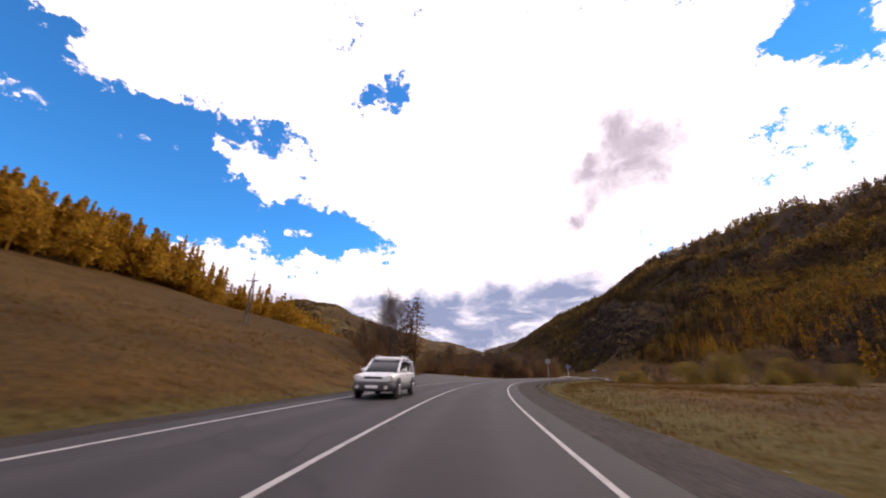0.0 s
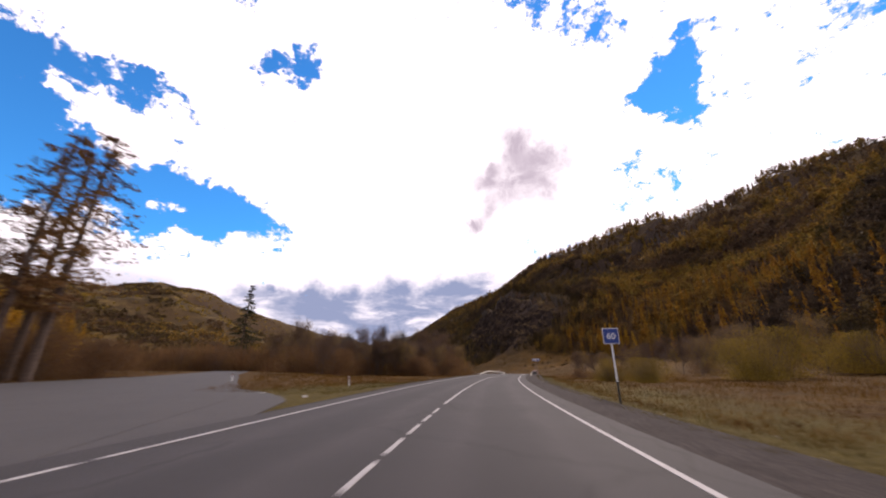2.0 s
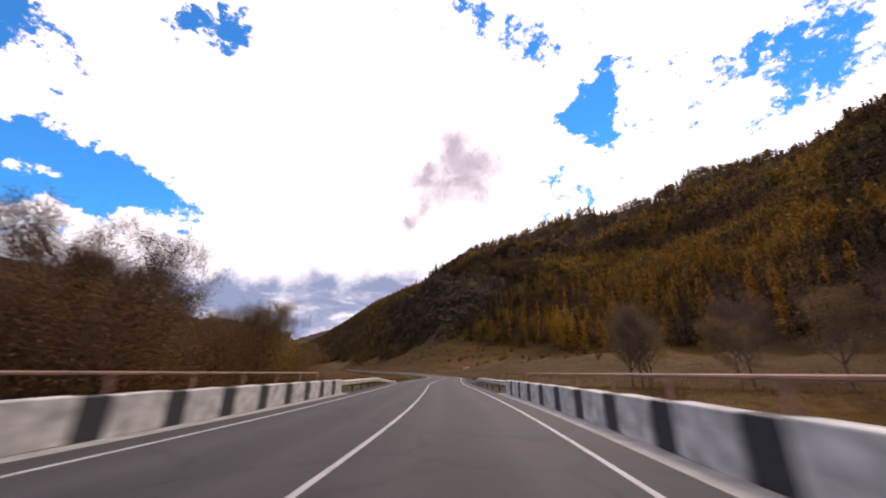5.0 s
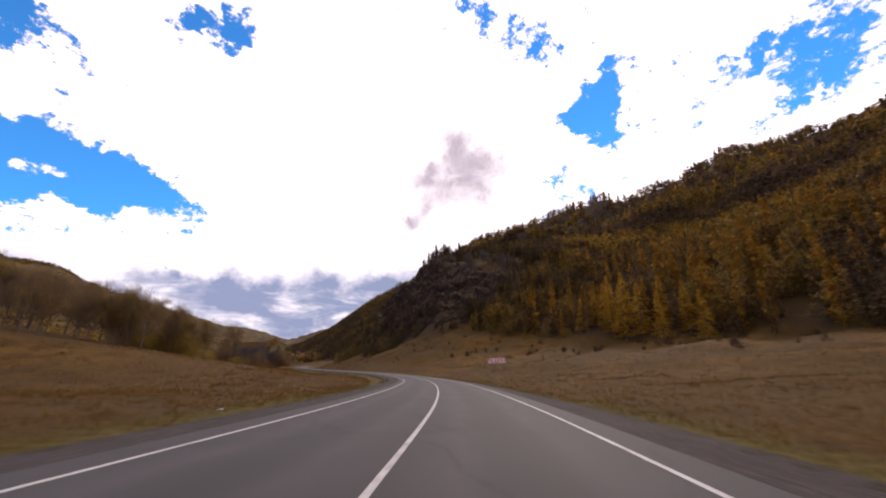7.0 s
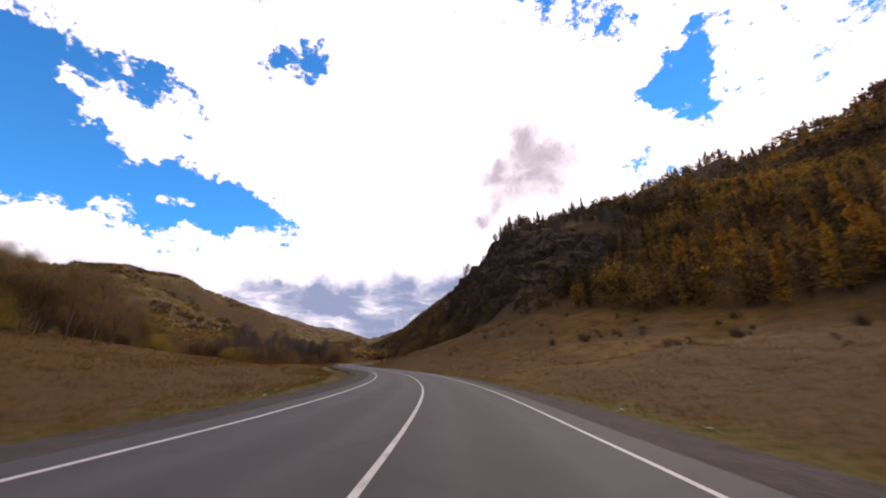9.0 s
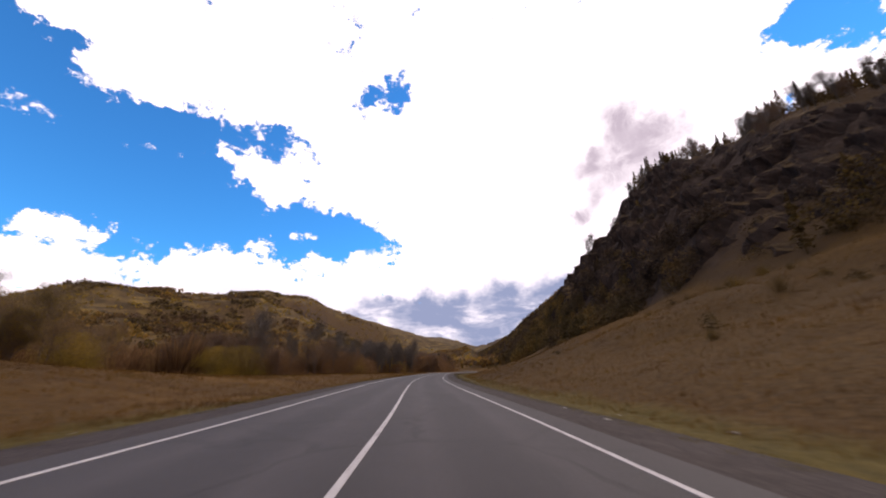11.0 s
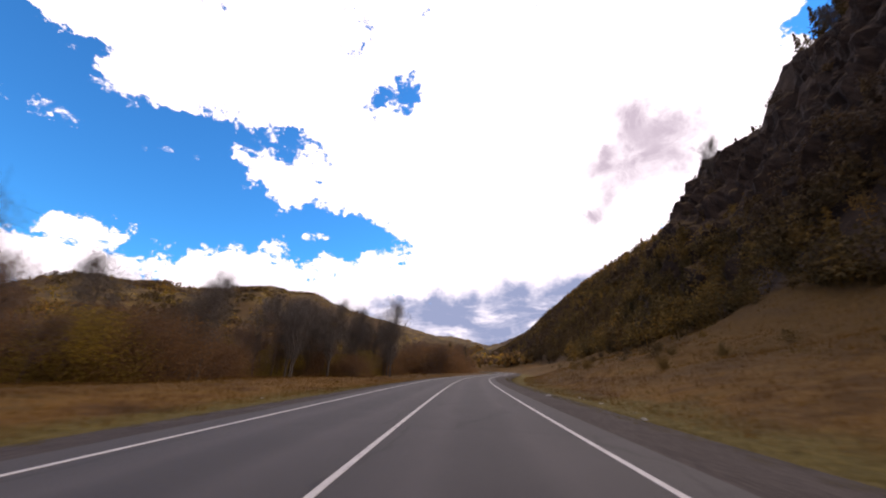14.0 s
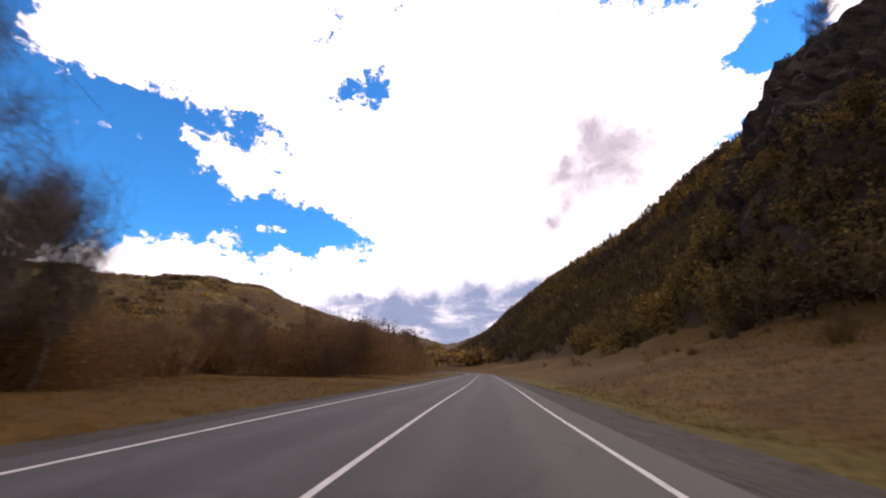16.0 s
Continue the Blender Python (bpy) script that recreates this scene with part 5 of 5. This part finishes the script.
def beside(x, y):
    """Plan units right of the road, from the river, and from the side road."""
    q = np.array([x * UNIT]), np.array([y * UNIT])
    return near_road(*q)[0][0] / UNIT, river_distance(*q)[0] / UNIT, abs(q[0][0] - np.interp(q[1][0], SIDE[:, 1], SIDE[:, 0])) / UNIT


birch_a = put(bare_tree("birch_tree", 10.6, 21, 2200, M_BRUSH, M_BARK, "tall half-bare birch with a feathery brown crown", spread=0.36, twigs=6, low=0.3), -4.2, 42.5)
larch_a = put(conifer("larch_tree", 12.4, 3.0, 62, M_BRUSH, "brown larch with a bare lower trunk and layered boughs", base=0.28, taper=0.5, step=0.044, droop=0.10), -1.6, 55.0)
birch_b = put(bare_tree("birch_tree", 6.4, 63, 7000, M_BRUSH, M_BARK, "brown-leaved young birch beside the junction"), -6.5, 50.0)
again(larch_a, -3.2, 56.6, 0.97, 70)
again(larch_a, -2.2, 53.6, 0.9, 200)
again(birch_b, -4.6, 53.0, 1.0, 130)
# tall golden larches at the foot of the mountain
larch_b = put(conifer("larch_tree", 12.0, 2.6, 64, M_LARCH, "tall golden larch at the foot of the mountain", base=0.10, taper=0.8, step=0.026, droop=0.16), 129.5, 157.5)
for x, y, k in ((130.5, 159.6, 0.92), (128.6, 154.6, 1.0), (131.5, 162.8, 0.72), (129.8, 151.5, 0.95), (132.5, 156.0, 1.05), (130.2, 165.8, 0.7), (133.0, 148.5, 0.9), (128.0, 147.0, 0.78), (134.5, 161.0, 0.95), (131.0, 143.5, 0.85), (127.2, 139.5, 0.75)):
    again(larch_b, x, y, k, x * 97 % 360)
again(birch_b, -8.0, 45.0, 0.75, 220)
again(birch_b, -7.5, 55.0, 0.9, 80)
again(birch_b, -5.5, 62.0, 0.7, 20)
pine_a = put(conifer("pine_tree", 11.0, 2.6, 64, M_PINE, "dark green spruce standing in grass"), -5.5, 119.0, 1.7)
again(pine_a, -3.5, 112.0, 0.62, 100)
again(pine_a, 0.5, 116.0, 0.5, 40)
willow_a = put(bush("willow_bush", 4.2, 5.0, 65, M_WILLOW, "rounded yellow-green willow bush on meadow"), 34.0, 60.0, 0.5)
brush_a = put(bush("brown_bush", 3.4, 4.5, 66, M_BRUSH, "dense brown almost leafless bush"), 12.0, 82.0)
brush_tree = put(bare_tree("alder_tree", 6.5, 67, 6500, M_BRUSH, M_BARK, "brown half-bare alder with thin limbs"), 20.0, 90.0)
yellow_tree = put(bare_tree("poplar_tree", 7.5, 68, 11000, M_WILLOW, M_BARK, "yellow-green leafy young poplar tree"), 62.0, 66.0)
golden_tree = put(bare_tree("willow_tree", 6.2, 70, 9500, M_GOLD, M_BARK, "golden-brown willow with a bare forked trunk", spread=0.46, low=0.24), 60.0, 180.0)
rng = np.random.RandomState(77)
# brown brush along the river, both sides of the side road
for k in range(70):
    x, y = 0 + 48 * rng.rand(), 82 + 62 * rng.rand()
    d, water, track = beside(x, y)
    if d < -14 and water > 6 and track > 4:
        again((brush_a, golden_tree, brush_tree, golden_tree, willow_a)[k % 5], x, y, 0.85 + 0.5 * rng.rand(), 360 * rng.rand())
for k in range(9):
    x, y = 3 + 30 * rng.rand(), 64 + 28 * rng.rand()
    d, water, track = beside(x, y)
    if d < -17 and water > 6 and track > 4.5:
        again((brush_a, brush_tree)[k % 2], x, y, 0.6 + 0.3 * rng.rand(), 360 * rng.rand())
for x, y, k in ((41, 53, 0.8), (33, 55.5, 0.45), (36, 58.5, 0.5), (46, 55, 1.1), (56, 52, 0.95), (47, 46, 0.5), (44, 44, 0.45)):
    again(willow_a, x, y, k, y * 70 % 360)
for x, y, k in ((-5.5, 41, 0.6), (-7.5, 46, 0.7), (-4.5, 47, 0.6), (-6, 52, 0.8), (-3, 58, 0.7), (-9, 50, 0.7), (-5, 60, 0.8), (-8, 57, 0.9), (-2.5, 62, 0.7)):
    again(brush_a, x, y, k, y * 40 % 360)
for x, y, k in ((5, 103, 0.95), (8, 108, 1.05), (11, 104, 0.85), (2, 110, 1.0), (13, 111, 0.9)):
    again(yellow_tree, x, y, k, x * 70 % 360)
for s, d, k in ((92, 9, 0.45), (94, 11, 0.5), (96, 13, 0.45), (93, 14, 0.55), (97, 9.5, 0.4), (95, 17, 0.6)):
    p = along(s, d)
    again(brush_a, p.x, p.y, k, s * 53 % 360)
for x, y, k in ((-9, 100, 1.0), (-5, 99, 1.2), (-2, 102, 1.1), (1, 106, 1.2), (3, 101, 0.9), (-11, 106, 1.1), (5, 110, 1.1)):
    again(brush_a, x, y, k, x * 40 % 360)
for k in range(22):
    p = along(85 + 12 * rng.rand(), -13 - 15 * rng.rand())
    if beside(p.x, p.y)[1] > 5 and beside(p.x, p.y)[2] > 4:
        again((brush_a, golden_tree, brush_tree)[k % 3], p.x, p.y, (0.75, 0.7, 0.7)[k % 3] * (0.75 + 0.5 * rng.rand()), 360 * rng.rand())
for k in range(48):
    p = along(105 + 20 * rng.rand(), -14 - 18 * rng.rand())
    if beside(p.x, p.y)[1] > 5:
        again((brush_a, brush_tree, brush_tree)[k % 3], p.x, p.y, (1.3, 0.95, 1.15)[k % 3] * (0.75 + 0.5 * rng.rand()), 360 * rng.rand())
for k in range(28):
    p = along(200 + 40 * rng.rand(), -24 - 15 * rng.rand())
    again((golden_tree, yellow_tree, golden_tree, willow_a)[k % 4], p.x, p.y, 0.55 + 0.35 * rng.rand(), 360 * rng.rand())
# right: bushes and small trees on the meadow before the mountain
for k in range(30):
    y = -10 + 112 * rng.rand()
    edge_x = float(np.interp(y, FRONT_Y, FRONT_X))
    x = edge_x - 3 - 22 * rng.rand() ** 1.5
    d, water, track = beside(x, y)
    if d > 12 and water > 7:
        again((brush_tree, yellow_tree, brush_tree, brush_a, willow_a)[k % 5], x, y, 0.6 + 0.55 * rng.rand(), 360 * rng.rand())
for x, y, k in ((50, 59, 0.9), (60, 57, 1.0), (66, 64, 1.1), (71, 73, 1.2), (57, 68, 0.8), (75, 80, 1.1)):
    again(golden_tree, x, y, k, x * 53 % 360)
for s, d, k in ((113, 11.5, 0.75), (116, 13.5, 0.85), (120, 16, 0.8), (112, 17, 0.7), (118, 22, 1.0), (124, 26, 1.1), (108, 26, 1.0), (102, 34, 1.1), (126, 19, 0.9), (115, 31, 1.1), (110, 21, 0.9)):
    p = along(s, d)
    again((brush_tree, golden_tree)[int(s + d) % 2], p.x, p.y, k, s * 37 % 360)
# left: line of trees past the bend
for k in range(34):
    p = along(172 + 2.2 * k, -36 - 14 * rng.rand())
    again((golden_tree, yellow_tree, golden_tree, golden_tree, brush_tree)[k % 5], p.x, p.y, 0.75 + 0.45 * rng.rand(), 360 * rng.rand())
for k in range(46):
    p = along(180 + 62 * rng.rand(), -30 - 9 * rng.rand())
    again((golden_tree, golden_tree, yellow_tree)[k % 3], p.x, p.y, 0.6 + 0.5 * rng.rand(), 360 * rng.rand())
birch_c = put(bare_tree("birch_tree", 9.2, 69, 60, M_BRUSH, M_BIRCHBARK, "bare grey birch with upright twigs", spread=0.27, twigs=5, low=0.16), 77.5, 281.0)
for s, d, k, w in ((249, -14.5, 0.72, 1), (244, -19, 0.7, 0), (257, -18, 0.66, 1), (267, -15.5, 0.68, 0), (263, -21, 0.7, 1), (272, -17, 0.6, 1), (279, -16, 0.66, 0), (284, -20, 0.7, 1), (288, -15, 0.75, 0),
                   (293, -14.5, 0.86, 0), (296, -17, 0.8, 1), (299, -15, 0.9, 0), (247, -22, 0.9, 0), (253, -17, 0.8, 0), (260, -16, 0.75, 0), (276, -20, 0.8, 0), (290, -18, 0.85, 0), (301, -21, 0.9, 1)):
    p = along(s, d)
    again((birch_c, brush_tree)[w], p.x, p.y, k * (1.0, 0.75)[w], s * 53 % 360)
for k in range(46):
    p = along(243 + 61 * rng.rand(), -16 - 11 * rng.rand())
    size, turn = 0.3 * rng.rand(), 360 * rng.rand()
    if k % 5 < 2:
        again((birch_c, golden_tree, brush_tree)[k % 3], p.x, p.y, (0.5, 0.5, 0.7)[k % 3] + size, turn)
for k in range(90):
    p = along(240 + 64 * rng.rand(), -15.5 - 13 * rng.rand())
    again((brush_a, brush_tree, brush_a, brush_tree, brush_a, willow_a)[k % 6], p.x, p.y, (0.9, 0.58, 0.9, 0.62, 1.0, 0.75)[k % 6] * (0.8 + 0.45 * rng.rand()), 360 * rng.rand())
for k in range(64):
    p = along(328 + 58 * rng.rand(), -12 - 18 * rng.rand())
    again((brush_a, brush_tree, brush_tree, brush_a)[k % 4], p.x, p.y, (1.35, 1.0, 1.15, 1.6)[k % 4] * (0.8 + 0.4 * rng.rand()), 360 * rng.rand())
for s, d, k in ((352, -15, 0.75), (361, -12, 0.7), (366, -17, 0.85)):
    p = along(s, d)
    again(pine_a, p.x, p.y, k, s * 31 % 360)
for k in range(9):
    p = along(288 + 13 * rng.rand(), -15 - 8 * rng.rand())
    again(birch_c, p.x, p.y, 0.7 + 0.22 * rng.rand(), 360 * rng.rand())
for s, d, k in ((303, -16.5, 0.8), (305, -20, 0.8), (308, -24, 0.8), (300.5, -15.5, 0.8), (303.4, -12.6, 0.8), (304.6, -13.6, 0.76), (305.4, -13.0, 0.7), (304.2, -15.6, 0.82)):
    p = along(s, d)
    again(birch_c, p.x, p.y, k, s * 61 % 360)
for k in range(20):
    p = along(303 + 14 * rng.rand(), -17 - 11 * rng.rand())
    again((willow_a, golden_tree, brush_a)[k % 3], p.x, p.y, (0.9, 0.6, 0.8)[k % 3] * (0.8 + 0.4 * rng.rand()), 360 * rng.rand())
for k in range(12):
    p = along(294 + 13 * rng.rand(), -12.8 - 3.2 * rng.rand())
    again((willow_a, golden_tree, brush_a)[k % 3], p.x, p.y, (0.7, 0.45, 0.8)[k % 3] * (0.8 + 0.4 * rng.rand()), 360 * rng.rand())
# left: bare trees and olive brush on the near bank before the bridge
for k in range(20):
    p = along(86 + 9 * rng.rand(), -14 - 13 * rng.rand())
    if beside(p.x, p.y)[1] > 5 and beside(p.x, p.y)[2] > 4:
        again((birch_c, brush_tree, golden_tree, brush_a)[k % 4], p.x, p.y, (0.75, 0.8, 0.7, 0.8)[k % 4] * (0.8 + 0.35 * rng.rand()), 360 * rng.rand())
# trees along the cliff's crest and the lone one on its shoulder
for k in range(40):
    y = 216 + 62 * rng.rand()
    x = float(np.interp(y, FRONT_Y, FRONT_X)) + 33 + 9 * rng.rand()
    again((birch_c, birch_c, brush_tree)[k % 3], x, y, (0.62, 0.70, 0.75)[k % 3] * (0.8 + 0.4 * rng.rand()), 360 * rng.rand(), 0.4)
again(birch_c, 141.8, 301.1, 1.15, 10, 0.3)


# ---- loose stones ----
def loose_stones(seed, n, s0, s1, d0, d1):
    """Small broken stones lying on the shoulder and verge, joined."""
    rng = np.random.RandomState(seed)
    bm = bmesh.new()
    bmesh.ops.create_icosphere(bm, subdivisions=1, radius=1.0)
    base = np.array([v.co for v in bm.verts])
    tri = np.array([[v.index for v in f.verts] for f in bm.faces])
    bm.free()
    V, F = [], []
    for k in range(n):
        p = on_road(s0 + (s1 - s0) * rng.rand(), (d0 + (d1 - d0) * rng.rand()) * (1 if rng.rand() < 0.7 else -1))
        r = 0.04 + 0.10 * rng.rand() ** 3
        q = base * (1 + 0.35 * rng.normal(size=(len(base), 1))) * np.array([1, 0.8 + 0.4 * rng.rand(), 0.6]) * r
        V.append(q + np.array([p.x, p.y, float(height([p.x], [p.y])[0]) + r * 0.25]))
        F.append(tri + k * len(base))
    ob = fast_mesh("stones", np.concatenate(V), np.concatenate(F), M_BEAM)
    tagged(ob, "pale broken stones scattered on the verge", "stones", kind="stuff")


loose_stones(71, 420, 10, 520, 5.9, 10)


# ---- grass ----
def grass_tufts(seed, n, d0, d1, s0, s1, size, mat, label):
    rng = np.random.RandomState(seed)
    s = s0 + (s1 - s0) * rng.rand(n)
    d = (d0 + (d1 - d0) * rng.rand(n) ** 1.4)
    i = np.clip((s + S0).astype(int), 0, len(LINE) - 1)
    p = LINE[i] + RIGHT[i] * d[:, None]
    dd, _ = near_road(p[:, 0], p[:, 1])
    far_side = np.abs(p[:, 0] - np.interp(p[:, 1], SIDE[:, 1], SIDE[:, 0])) > 7.2
    mouth = (d < 0) & (s > 24) & (s < 82) & (d > -13)
    ok = (np.abs(dd) > abs(d0) - 0.3) & (river_distance(p[:, 0], p[:, 1]) > 8) & (far_side | (d > 0)) & ~mouth
    p = p[ok]
    z = height(p[:, 0], p[:, 1])
    n = len(p)
    V = []
    for k in range(7):
        a = rng.rand(n) * 6.283
        w = np.stack([np.cos(a), np.sin(a), 0 * a], 1) * (size * 0.045)
        out = np.stack([np.cos(a + 1.5), np.sin(a + 1.5), 0 * a], 1) * (size * 0.6 * rng.rand(n))[:, None]
        root = np.stack([p[:, 0], p[:, 1], z - 0.04], 1) + rng.normal(size=(n, 3)) * np.array([size * 0.7, size * 0.7, 0])
        tip = root + out + np.array([0, 0, 1.0]) * (size * (0.35 + 0.65 * rng.rand(n)))[:, None]
        V.append(np.stack([root - w, root + w, tip + w * 0.12, tip - w * 0.12], 1))
    v = np.concatenate(V).reshape(-1, 3)
    ob = fast_mesh("grass", v, np.arange(len(v)).reshape(-1, 4), mat)
    tagged(ob, label, "grass", kind="stuff")


for side_, seed in ((1, 81), (-1, 91)):
    grass_tufts(seed, 22000, side_ * 5.9, side_ * 11, -6, 570, 0.20, M_VERGE, "olive grass on the road verge")
    grass_tufts(seed + 1, 30000, side_ * 9, side_ * 34, -6, 570, 0.32, M_GRASS, "dry tawny grass beside the road")
    grass_tufts(seed + 2, 10000, side_ * 24, side_ * 64, -6, 570, 0.5, M_GRASS, "dry tawny grass on the meadow")
